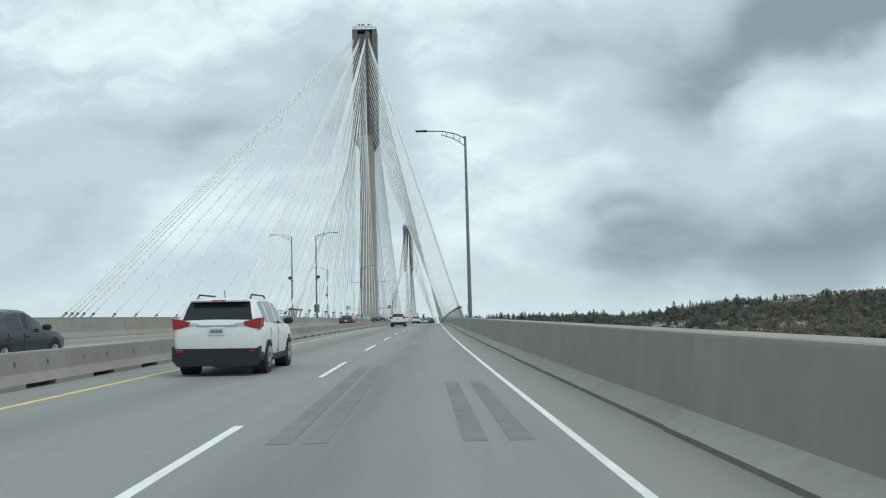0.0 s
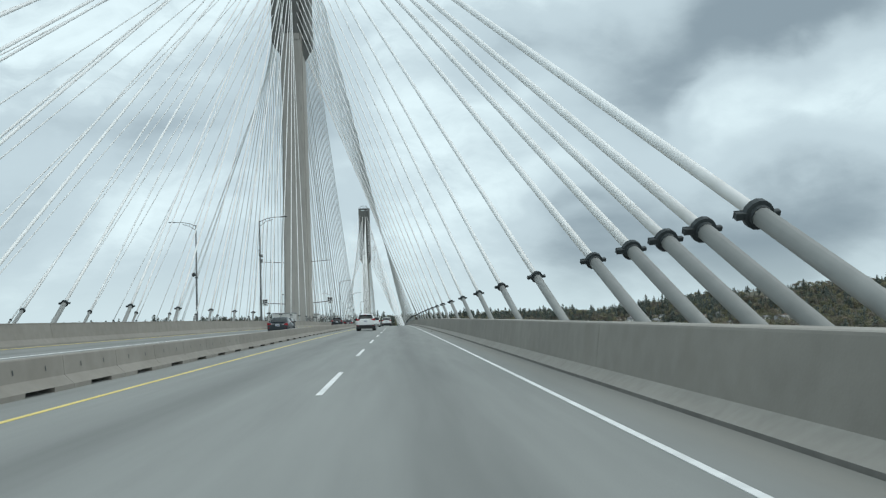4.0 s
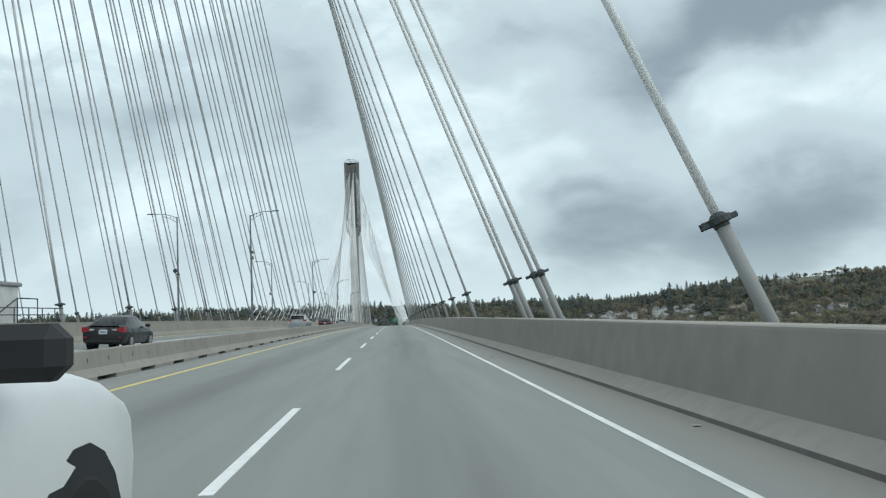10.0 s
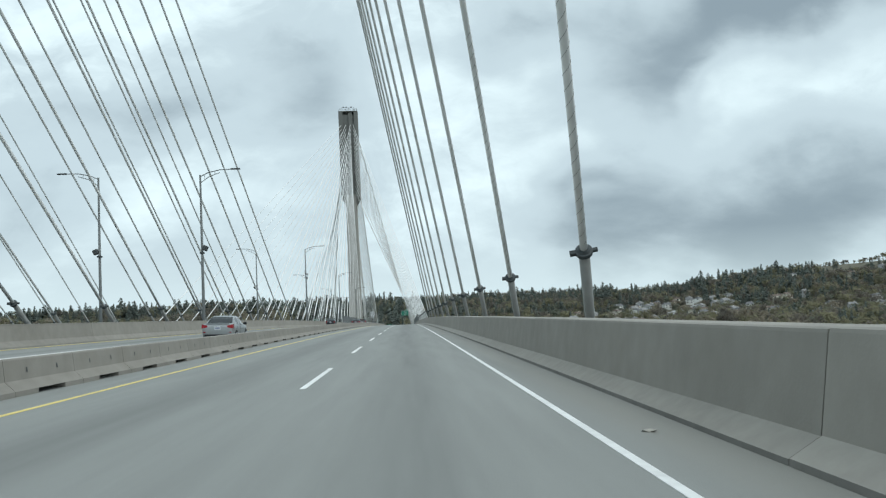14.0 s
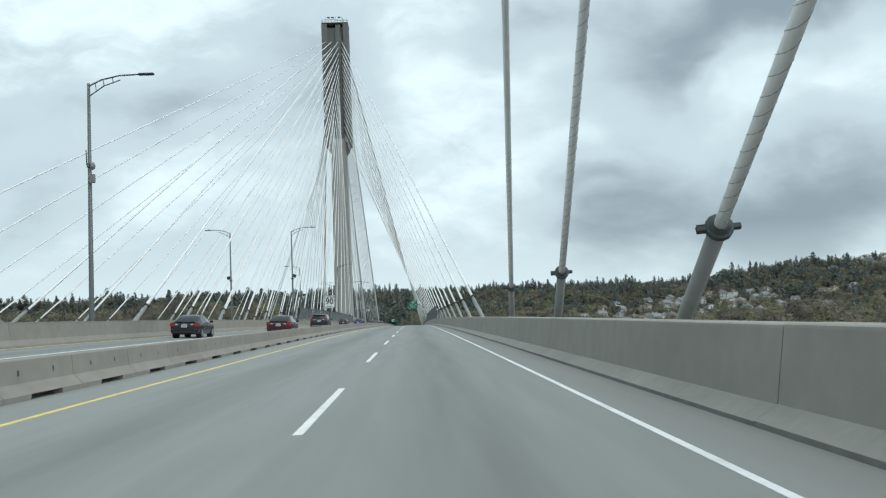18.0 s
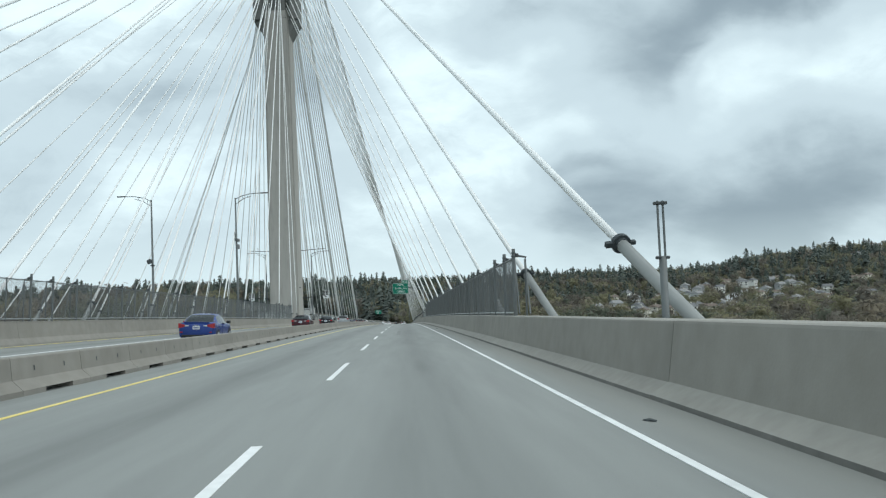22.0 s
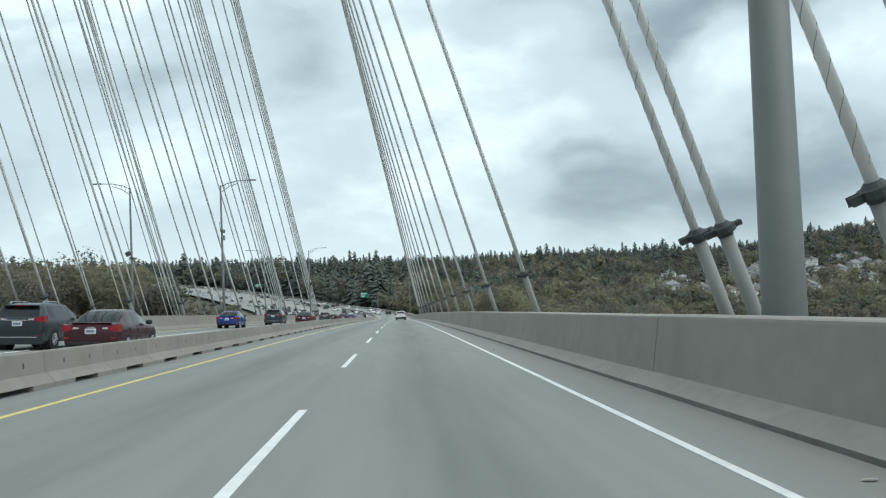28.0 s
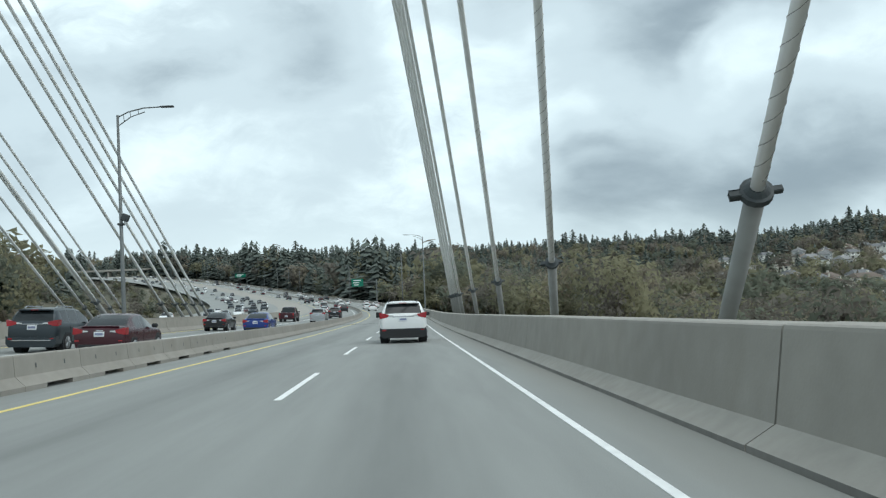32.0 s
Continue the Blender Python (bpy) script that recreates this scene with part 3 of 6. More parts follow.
# between the masts the planes of the stays are shifted to fit the camera's view
MAIN_X = (27.13, 2.75, -6.0, -27.5)
SIDE_1 = [-14.2, -27, -40, -53, -66, -79.3, -92, -104.5, -117.3, -130.2, -142.0, -152.5, -162, -170.3, -173.6, -175.8, -177.6, -179.6]
MAIN_1 = [0.8, 2.1, 6.6, 8.0] + [24.7 + 12.97 * k for k in range(17)]
MAIN_2 = [470 - 7.0, 470 - 14, 440.0, 425.0] + [410.25 - 12.96 * k for k in range(6)] + [332.7 - 12.66 * k for k in range(7)]
SIDE_2 = [477.7, 479.0, 483.0, 484.1, 502.7, 516.1, 530.0, 543.8, 557.0, 570.3, 584.35, 597.65, 611.8, 626.2, 640.8, 654.5, 658.5, 661.5, 664.5, 667.5]


def ribbed(y):
    """The stays whose sheath has a raised spiral rib."""
    return 60 < y < 240 or y > 475


def cable(plane, y_collar, i, frac, sign, near):
    """One stay: a guide pipe on the deck, a dark collar, and the white pipe up to the mast head."""
    xc, xh = PLANES[plane]
    if 10 < y_collar < 470:
        xc = MAIN_X[plane]
    mast_y, top = MAST_Y[i], HEAD_TOPS[i]
    low = HEAD_LOW + top - 107.0
    c = on_road(y_collar, xc, 2.2 if abs(xc) < 10 else 2.35 if 160 < y_collar < 240 else 2.27 if 470 < y_collar < 490 else 2.50 if y_collar > 570 else 2.45)
    head = Vector((xh, mast_y + sign * 3.3, deck(mast_y) + low + 1.5 + (top - low - 4.5) * frac))
    d = (head - c).normalized()
    foot = c - d * ((c.z - deck(y_collar) + 0.5) / d.z)
    t = thing("stay_cable", foot, "white plastic-sheathed stay cable rising from the deck edge to the mast", "stay cable", "stay cables")
    o = foot
    n = 10 if near else 6
    bm = bmesh.new()
    rad = 0.070 + 0.032 * frac
    steps = max(2, int((head - c).length / 5.0))
    tube(bm, [c - o + (head - c) * (q / steps) for q in range(steps + 1)], rad, n)
    part("stay_pipe", bm, STAY, t, smooth=True)
    bm = bmesh.new()
    tube(bm, [Vector(), c - o], rad + 0.040, n)
    if near:
        w = (c - o).length
        tube(bm, [d * (w * 0.12), d * (w * 0.30)], [0.28, rad + 0.045], n)
    part("guide_pipe", bm, GUIDE, t, "grey steel guide pipe", smooth=True)
    bm = bmesh.new()
    r = rad + 0.112
    tube(bm, [c - o - d * 0.11, c - o - d * 0.055, c - o - d * 0.05, c - o + d * 0.045, c - o + d * 0.055, c - o + d * 0.11], [rad + 0.048, rad + 0.056, r, r, r - 0.04, rad + 0.02], 14 if near else 8)
    if near:
        side = d.cross(Vector((1, 0, 0))).normalized()
        e = d.cross(side).normalized()
        for q in (-1, 1):
            flap = Matrix((e * q, side, d)).transposed().to_4x4()
            flap.translation = c - o
            box(bm, r - 0.03, r + 0.11, -0.045, 0.045, -0.045, 0.04, 0.012, flap)
    part("collar", bm, COLLAR, t, "dark clamped rubber collar")
    if near == 2 and ribbed(y_collar):
        bm = bmesh.new()
        side = d.cross(Vector((1, 0, 0))).normalized()
        e = d.cross(side).normalized()
        for turn in (0.0, math.pi):
            pts = []
            for q in range(int(11 / 0.08)):
                a = turn + q * 0.08 * 2 * math.pi / 0.72
                pts.append(c - o + d * (0.3 + q * 0.08) + (side * math.cos(a) + e * math.sin(a)) * (rad + 0.001))
            tube(bm, pts, 0.0058, 4)
        part("helical_rib", bm, HELIX, t)
    return t


for plane in range(4):
    for ys, i, sign in ((SIDE_1, 0, -1), (MAIN_1, 0, 1), (MAIN_2, 1, -1), (SIDE_2, 1, 1)):
        for k, yc in enumerate(ys):
            cable(plane, yc, i, min(1.0, abs(yc - MAST_Y[i]) / (179.6 if ys is SIDE_1 else 197.5 if ys is SIDE_2 else 233.0)), sign, 2 if plane == 0 else (1 if plane == 1 else 0))

# ---- street lamps ----
def street_lamp(s, x, arm, label, boxed=True):
    """A tapered pole with a trussed arm of two tubes and a flat lamp head."""
    p = on_road(s, x)
    t = thing("street_lamp", p, label, "street lamp", "street lamps on the bridge")
    H, A = 14.6, 2.9 * arm
    bm = bmesh.new()
    tube(bm, [(0, 0, -0.5), (0, 0, 1.0), (0, 0, H)], [0.16, 0.15, 0.085], 10)
    part("pole", bm, GALV, t, smooth=True)
    bm = bmesh.new()
    lower = [(0, 0, H - 0.75), (A * 0.3, 0, H - 0.15), (A * 0.62, 0, H + 0.16)]
    upper = [(0, 0, H - 0.15), (A * 0.25, 0, H + 0.2), (A * 0.6, 0, H + 0.42), (A, 0, H + 0.46)]
    tube(bm, lower, 0.035, 6)
    tube(bm, upper, 0.045, 6)
    for a, b in (((A * 0.15, 0, H - 0.45), (A * 0.13, 0, H + 0.02)), ((A * 0.3, 0, H - 0.15), (A * 0.28, 0, H + 0.22)), ((A * 0.48, 0, H + 0.03), (A * 0.46, 0, H + 0.34))):
        tube(bm, [a, b], 0.025, 5)
    part("arm", bm, GALV, t)
    bm = bmesh.new()
    box(bm, min(A * 0.97, A * 1.28), max(A * 0.97, A * 1.28), -0.14, 0.14, H + 0.40, H + 0.52, 0.04)
    part("lamp_head", bm, DARK_STEEL, t, "flat dark lamp head")
    if not boxed:
        return t
    bm = bmesh.new()
    box(bm, -0.24, 0.24, -0.17, 0.17, -0.24, 0.24, 0.05, Matrix.Translation((0.32 * arm, -0.1, 7.75)) @ pose(0, 0, 0, 0, 24 * arm, 0))
    tube(bm, [(0, 0, 7.7), (0.3 * arm, -0.1, 7.7)], 0.04, 6)
    box(bm, -0.2, 0.2, -0.2, 0.2, 7.25, 7.4, 0.03)
    part("flood_lamp", bm, DARK_STEEL, t, "dark flood lamp clamped to the pole")
    return t


def traffic_camera(s, x):
    """A camera on a bracket, a radio box and a stub aerial, clamped to a lamp pole."""
    t = thing("traffic_camera", on_road(s, x), "grey traffic camera and radio box clamped to a lamp pole", "traffic camera", "traffic cameras on the lamp poles")
    bm = bmesh.new()
    tube(bm, [(0, -0.05, 9.9), (0.16, -0.30, 9.95), (0.30, -0.34, 9.95)], 0.03, 6)
    tube(bm, [(0, 0, 9.78), (0, 0, 10.02)], 0.17, 10)
    part("bracket", bm, GALV, t)
    bm = bmesh.new()
    tube(bm, [(0.30, -0.34, 9.98), (0.30, -0.34, 9.80), (0.30, -0.34, 9.66), (0.30, -0.34, 9.58)], [0.10, 0.15, 0.13, 0.05], 10)
    part("camera_dome", bm, POLE_BOX, t, "pale camera dome", smooth=True)
    bm = bmesh.new()
    box(bm, 0.06, 0.36, -0.30, -0.08, 8.85, 9.35, 0.03)
    part("radio_box", bm, POLE_BOX, t)
    bm = bmesh.new()
    tube(bm, [(-0.14, -0.06, 9.9), (-0.17, -0.06, 10.75)], 0.03, 6)
    part("aerial", bm, DARK_STEEL, t)
    return t


FLOOD_S = (-159.4, 161.6, 320.2, 643.5)
LAMP_S = [-159.4, -77.8, 81, 161.6, 241.5, 320.2, 397.2, 474.5, 558.0, 643.5]
for s in LAMP_S:
    street_lamp(s, 4.55, 1, "grey galvanised street lamp with its arm over the near deck", s in FLOOD_S)
    if s not in FLOOD_S:
        traffic_camera(s, 4.55)
    street_lamp(s + (1.4 if s < -150 else 2.5 if s < 0 else -0.6), 0.3 if s < -150 else -4.55, -1, "grey galvanised street lamp with its arm over the opposite deck")
street_lamp(-234.8, 26.6, -1, "grey galvanised street lamp behind the parapet", False)
for s in (746.0, 800.0, 930.0, 1053.0, 1080.0, 1108.0, 1140.0, 1200.0, 1280.0, 1370.0):
    street_lamp(s, 28.4, -1, "grey galvanised street lamp on the far bend", False)

# a cabinet on the first inner lamp and a meter box with loose wires on the first outer one
cabinet = thing("cabinet", on_road(-159.0, 4.55), "grey steel cabinet clamped to a street lamp pole", "cabinet")
bm = bmesh.new()
box(bm, -0.42, 0.42, -0.42, -0.14, 2.0, 3.2, 0.03)
part("housing", bm, GALV, cabinet)
bm = bmesh.new()
box(bm, -0.36, 0.36, -0.432, -0.422, 2.06, 3.14, 0.004)
part("door", bm, POLE_BOX, cabinet)
meter = thing("meter_box", on_road(-234.8, 26.6), "slim grey metal box strapped to a lamp pole, with loose wires", "junction box")
bm = bmesh.new()
box(bm, -0.19, -0.10, -0.10, 0.05, 1.45, 1.85, 0.012)
part("housing", bm, POLE_BOX, meter)
bm = bmesh.new()
for q, (dx, dz) in enumerate(((-0.24, 2.05), (-0.20, 2.02), (-0.17, 2.08))):
    tube(bm, [(-0.14, -0.05, 1.84), (-0.16 - 0.01 * q, -0.06, 1.93), (dx, -0.09, dz)], 0.006, 5)
part("wire", bm, COLLAR, meter)
# a pair of slender steel poles on one stump behind the outer parapet
pair = thing("twin_pole", on_road(317.2, 27.05), "galvanised twin pole on a stump behind the parapet", "pole")
bm = bmesh.new()
tube(bm, [(0, 0, -0.5), (0, 0, 2.0)], 0.065, 10)
part("stump", bm, GALV, pair, smooth=True)
for x in (-0.045, 0.045):
    bm = bmesh.new()
    tube(bm, [(x, 0, 1.9), (x, 0, 2.92)], 0.02, 6)
    part("pole", bm, GALV, pair)
for z in (1.98, 2.88):
    bm = bmesh.new()
    box(bm, -0.11, 0.11, -0.05, 0.05, z - 0.025, z + 0.025, 0.01)
    part("clamp", bm, DARK_STEEL, pair)
# a service railing where the stay bridge begins
rail_t = thing("handrail", on_road(-196.0, 4.4), "grey-green steel service railing behind the inner parapet", "handrail")
for z in (1.25, 1.6, 1.95):
    bm = bmesh.new()
    tube(bm, [(0, 0, z), (0, 16.0, z + 0.06)], 0.035, 6)
    part("rail", bm, GALV, rail_t)
for q in range(9):
    bm = bmesh.new()
    tube(bm, [(0, q * 2.0, 0), (0, q * 2.0, 2.0)], 0.035, 6)
    part("post", bm, GALV, rail_t)

# ---- valley, river and woods ----
def step01(a, b, v):
    f = max(0.0, min(1.0, (v - a) / (b - a)))
    return f * f * (3 - 2 * f)


def land(x, y):
    """Height of the valley floor and its hillsides."""
    yy = min(max(y, -300), FAR)
    off = (x - bend(yy)) / math.hypot(1, bend(yy + 1) - bend(yy))
    side = step01(90, 210, x)
    z = -46 + 12 * step01(430, 780, y) + 20 * side * step01(940, 1480, y) + (32 - 20 * side) * step01(1260, 1620, y)
    z += 52 * step01(430, 1000, x) * step01(300, 950, y)
    z += 10 * step01(-100, -900, x) * step01(500, 1500, y)
    z += 20 * step01(-30, -95, x) * step01(560, 700, y) * (1 - step01(800, 960, y))
    z += 4 * noise.noise((x * 0.006, y * 0.006, 1.0)) * step01(400, 900, y)
    # the land falls away again behind the ridges
    back = 1 - step01(350, 600, x)
    z += 14 * step01(1700, 2080, y) * back
    z -= (z + 46) * max(step01(1850 + 400 * back, 2400 + 300 * back, y), step01(1250, 1900, abs(x)))
    corridor = 1 - step01(34, 80, abs(off))
    if y > 640 and corridor > 0:
        c = corridor * step01(640, 730, y) * (1 - step01(FAR - 10, FAR + 90, y))
        z = z * (1 - c) + (grade(yy - off * (bend(yy + 1) - bend(yy))) - 1.0) * c
    return z


def patch_axis(stops):
    out = []
    for a, b, st in stops:
        k = max(1, round((b - a) / st))
        out += [a + (b - a) * i / k for i in range(k)]
    return out + [stops[-1][1]]


gx = patch_axis([(-4600, -1200, 340), (-1200, -200, 50), (-200, 300, 14), (300, 1300, 40), (1300, 4600, 330)])
gy = patch_axis([(-4000, -300, 370), (-300, 600, 60), (600, 1600, 16), (1600, 2700, 60), (2700, 4800, 320)])
gverts = [(x, y, land(x, y)) for y in gy for x in gx]
w = len(gx)
gfaces = [(j * w + i, j * w + i + 1, (j + 1) * w + i + 1, (j + 1) * w + i) for j in range(len(gy) - 1) for i in range(w - 1)]
ground = mesh_object("ground", gverts, gfaces, GROUND, smooth=True)
tagged(ground, "green and brown valley floor with wooded hillsides", "ground", kind="structure")
water = mesh_object("water", [(-4600, -900, -44), (4600, -900, -44), (4600, 420, -44), (-4600, 420, -44)], [(0, 1, 2, 3)], WATER)
tagged(water, "dull grey-green river under the bridge", "river", kind="structure")

# needle colour is lightened to put distance haze into it
FIR = material("hazed_fir_needles", (0.098, 0.118, 0.103), 0.95, vary=0.3, grain=0.12, stain=0.03, bump=0)
def leafage(name, colour, pass_light=0.5):
    """Thin sprays of leaves or twigs, which let part of the light through."""
    m = material(name, colour, 0.95, vary=0.22, grain=0.12, stain=0.03, bump=0, spec=0.1)
    n, l = m.node_tree.nodes, m.node_tree.links
    b = n["Principled BSDF"]
    tr, mix = n.new("ShaderNodeBsdfTranslucent"), n.new("ShaderNodeMixShader")
    mix.inputs[0].default_value = pass_light
    l.new(b.inputs["Base Color"].links[0].from_socket, tr.inputs["Color"])
    l.new(b.outputs[0], mix.inputs[1])
    l.new(tr.outputs[0], mix.inputs[2])
    l.new(mix.outputs[0], n["Material Output"].inputs["Surface"])
    return m


# leaf and twig colours carry the same painted-in haze
LEAVES = [leafage("olive_spring_leaves", (0.222, 0.220, 0.148)), leafage("yellow_green_leaves", (0.265, 0.255, 0.165)), leafage("grey_green_leaves", (0.172, 0.190, 0.146))]
TWIGS = [leafage("tan_bare_twigs", (0.275, 0.245, 0.188)), leafage("grey_brown_twigs", (0.215, 0.198, 0.168)), leafage("dark_brown_twigs", (0.155, 0.144, 0.122))]
rnd = random.Random(5)
nrs = np.random.RandomState(7)


def fir_shape(seed, boughs=80):
    """A fir: drooping boughs all round a thin trunk, longer towards the foot, one metre high."""
    r = random.Random(seed)
    v, f = [], []
    fat = r.uniform(0.9, 1.45)
    for k in range(boughs):
        z = 0.07 + 0.90 * (k + r.random()) / boughs
        z = 1 - (1 - z) ** 0.8
        a = k * 2.4 + r.uniform(-0.5, 0.5)
        rad = fat * 0.20 * (1 - z) ** 0.68 * r.uniform(0.45, 1.25) + 0.014
        w = 0.34 * rad + 0.013
        dx, dy = math.cos(a), math.sin(a)
        c = len(v)
        v += [(0, 0, z + 0.05), (dx * rad * 0.65 - dy * w, dy * rad * 0.65 + dx * w, z - 0.012), (dx * rad, dy * rad, z - 0.05 * r.uniform(0.2, 1.3)), (dx * rad * 0.65 + dy * w, dy * rad * 0.65 - dx * w, z - 0.012)]
        f += [(c, c + 1, c + 2), (c, c + 2, c + 3)]
    c = len(v)
    for a in (0, 2.1, 4.2):
        v.append((0.018 * math.cos(a), 0.018 * math.sin(a), 0))
    v.append((0, 0, 1.0))
    f += [(c, c + 1, c + 3), (c + 1, c + 2, c + 3), (c + 2, c, c + 3)]
    return np.array(v), np.array(f)


def leafy_shape(seed, clumps=130, leaf=0.062, lobe_count=7):
    """A broad-leaved tree: trunk, limbs and a crown of many small tilted sprays, one metre high."""
    r = random.Random(seed)
    v, f = [], []
    lobes = [(r.uniform(-0.22, 0.22), r.uniform(-0.22, 0.22), r.uniform(0.36, 0.82), r.uniform(0.12, 0.22)) for _ in range(lobe_count)]
    lobes.append((0, 0, 0.70, 0.24))
    for k in range(clumps):
        lx, ly, lz, lr = lobes[k % len(lobes)]
        d = Vector((r.gauss(0, 1), r.gauss(0, 1), r.gauss(0, 0.9))).normalized() * lr * r.uniform(0.6, 1.15)
        p = Vector((lx, ly, lz)) + d
        n = (d.normalized() + Vector((r.uniform(-.6, .6), r.uniform(-.6, .6), r.uniform(-.2, .8)))).normalized()
        a = n.orthogonal().normalized()
        a = (a * math.cos(k) + n.cross(a) * math.sin(k))
        b = n.cross(a)
        s = leaf * r.uniform(0.55, 1.35)
        c = len(v)
        pts = [p + a * s * r.uniform(.8, 1.5), p + b * s * r.uniform(.5, 1.1), p - a * s * r.uniform(.6, 1.2) - b * s * r.uniform(0, .7)]
        v += [tuple(q) for q in pts]
        f += [(c, c + 1, c + 2)]
    limbs = [(0, 0, 0.0, 0, 0, 0.5)] + [(0, 0, 0.25, lx * 0.9, ly * 0.9, lz) for lx, ly, lz, _ in lobes[:5]]
    for x0, y0, z0, x1, y1, z1 in limbs:
        c = len(v)
        for a in (0, 2.1, 4.2):
            v.append((x0 + 0.016 * math.cos(a), y0 + 0.016 * math.sin(a), z0))
        v.append((x1, y1, z1))
        f += [(c, c + 1, c + 3), (c + 1, c + 2, c + 3), (c + 2, c, c + 3)]
    return np.array(v), np.array(f)


def wood(name, shapes, places, mat, label, soft=False):
    """One joined mesh of many trees; places: x, y, z, height, width factor, turn."""
    vs, fs, ns, base = [], [], [], 0
    for k, (x, y, z, h, wf, a) in enumerate(places):
        sv, sf = shapes[k % len(shapes)]
        ca, sa = math.cos(a), math.sin(a)
        q = np.empty_like(sv)
        q[:, 0] = (sv[:, 0] * ca - sv[:, 1] * sa) * h * wf + x
        q[:, 1] = (sv[:, 0] * sa + sv[:, 1] * ca) * h * wf + y
        q[:, 2] = sv[:, 2] * h + z
        if soft:
            ns.append((q - np.array([x, y, z + 0.42 * h])) / h + nrs.normal(0, 0.07, q.shape))
        vs.append(q)
        fs.append(sf + base)
        base += len(sv)
    if not vs:
        return None
    v, f = np.concatenate(vs), np.concatenate(fs)
    me = bpy.data.meshes.new(name)
    me.vertices.add(len(v))
    me.vertices.foreach_set("co", v.astype(np.float32).ravel())
    me.loops.add(len(f) * 3)
    me.loops.foreach_set("vertex_index", f.astype(np.int32).ravel())
    me.polygons.add(len(f))
    me.polygons.foreach_set("loop_start", np.arange(0, len(f) * 3, 3, dtype=np.int32))
    me.polygons.foreach_set("loop_total", np.full(len(f), 3, dtype=np.int32))
    me.update(calc_edges=True)
    me.validate()
    if soft:
        # crowns are shaded as round masses
        up = np.concatenate(ns)
        up /= np.linalg.norm(up, axis=1)[:, None]
        me.polygons.foreach_set("use_smooth", np.ones(len(f), dtype=bool))
        me.normals_split_custom_set_from_vertices(up.astype(np.float32))
    me.materials.append(mat)
    return tagged(new(name, me), label, "woods", kind="stuff")


def free(x, y):
    """Whether a tree may stand here: off the road and off the river."""
    if y < 430:
        return False
    if y > FAR + 20:
        return True
    if y < 1400 and 23 - 0.345 * (y - 528) < x < bend(y):
        # no trees in the camera's line to the far viaduct
        return False
    off = (x - bend(y)) / math.hypot(1, bend(y + 1) - bend(y))
    return abs(off) > 36 if y > 640 else off > 31 or off < -33


# house plots on the hillside, each with trees cleared towards the camera to show it
hr = random.Random(23)
PLOTS = []
# a street climbs between the houses
STREET = [(348 + 26 * f + 96 * f * f, 1082 + 236 * f) for f in (q / 24 for q in range(25))]
for hx, hy, wx, wy, n in ((335, 1265, 80, 60, 15), (225, 1040, 50, 60, 6), (450, 1230, 60, 80, 10), (530, 1130, 100, 120, 6), (690, 1420, 120, 80, 3), (280, 1003, 35, 35, 6), (225, 952, 25, 25, 4), (315, 1172, 55, 35, 12), (405, 1278, 45, 40, 12), (480, 1348, 60, 40, 10), (385, 1110, 60, 80, 10), (505, 1050, 40, 50, 8), (600, 1050, 40, 50, 8)):
    for _ in range(n):
        px, py = hx + hr.uniform(-wx, wx), hy + hr.uniform(-wy, wy)
        if all(math.hypot(px - a, py - c) > 17 for a, c in PLOTS) and all(math.hypot(px - a, py - c) > 17 for a, c in STREET):
            PLOTS.append((px, py))
plot_xy = np.array(PLOTS + STREET)
plot_dir = np.array([23.0, 420.0]) - plot_xy
plot_dir /= np.linalg.norm(plot_dir, axis=1)[:, None]


def on_plot(x, y):
    d = np.array([x, y]) - plot_xy
    run = np.clip((d * plot_dir).sum(1), -5, 36)
    return bool((np.linalg.norm(d - plot_dir * run[:, None], axis=1) < 8).any())


groves = {}


def plant(kind, close, x, y, h, wf):
    # stands of taller and of lower growth
    h *= 1.06 + 0.55 * noise.noise((x * 0.013, y * 0.013, 2.5))
    # trees in the camera's line to the houses are lowered to fit the view
    if 600 < y < 1010 and 0.36 < (x - 23) / (y - 500) < 0.68:
        h *= 0.74
    groves.setdefault((kind, close), []).append((x, y, land(x, y) - 0.5, h, wf, rnd.uniform(0, 6.28)))


def scatter(x0, x1, y0, y1, count, share, hf, hl):
    """share: fir, leafy and bare parts of the wood; each species grows in patches."""
    for _ in range(count):
        x, y = rnd.uniform(x0, x1), rnd.uniform(y0, y1)
        if not free(x, y) or on_plot(x, y):
            continue
        q = rnd.random() + noise.noise((x * 0.009, y * 0.009, 4.0)) * 0.45
        away = math.hypot(x - 23, y - 600)
        close = away < (205 if x > 0 else 260)
        kind = int(3 * min(0.99, max(0.0, 0.5 + noise.noise((x * 0.02, y * 0.02, 8.0)) * 0.9 + rnd.uniform(-0.3, 0.3))))
        if q < share[0] and away > 360:
            plant("fir", close, x, y, rnd.uniform(*hf) * rnd.uniform(0.5, 1.12), rnd.uniform(0.9, 1.75))
        elif q < share[0] + share[1]:
            plant("leaf%d" % kind, close, x, y, rnd.uniform(*hl) * rnd.uniform(0.6, 1.12), rnd.uniform(0.9, 1.45))
        else:
            plant("twig%d" % kind, close, x, y, rnd.uniform(*hl) * rnd.uniform(0.6, 1.12), rnd.uniform(0.8, 1.3))


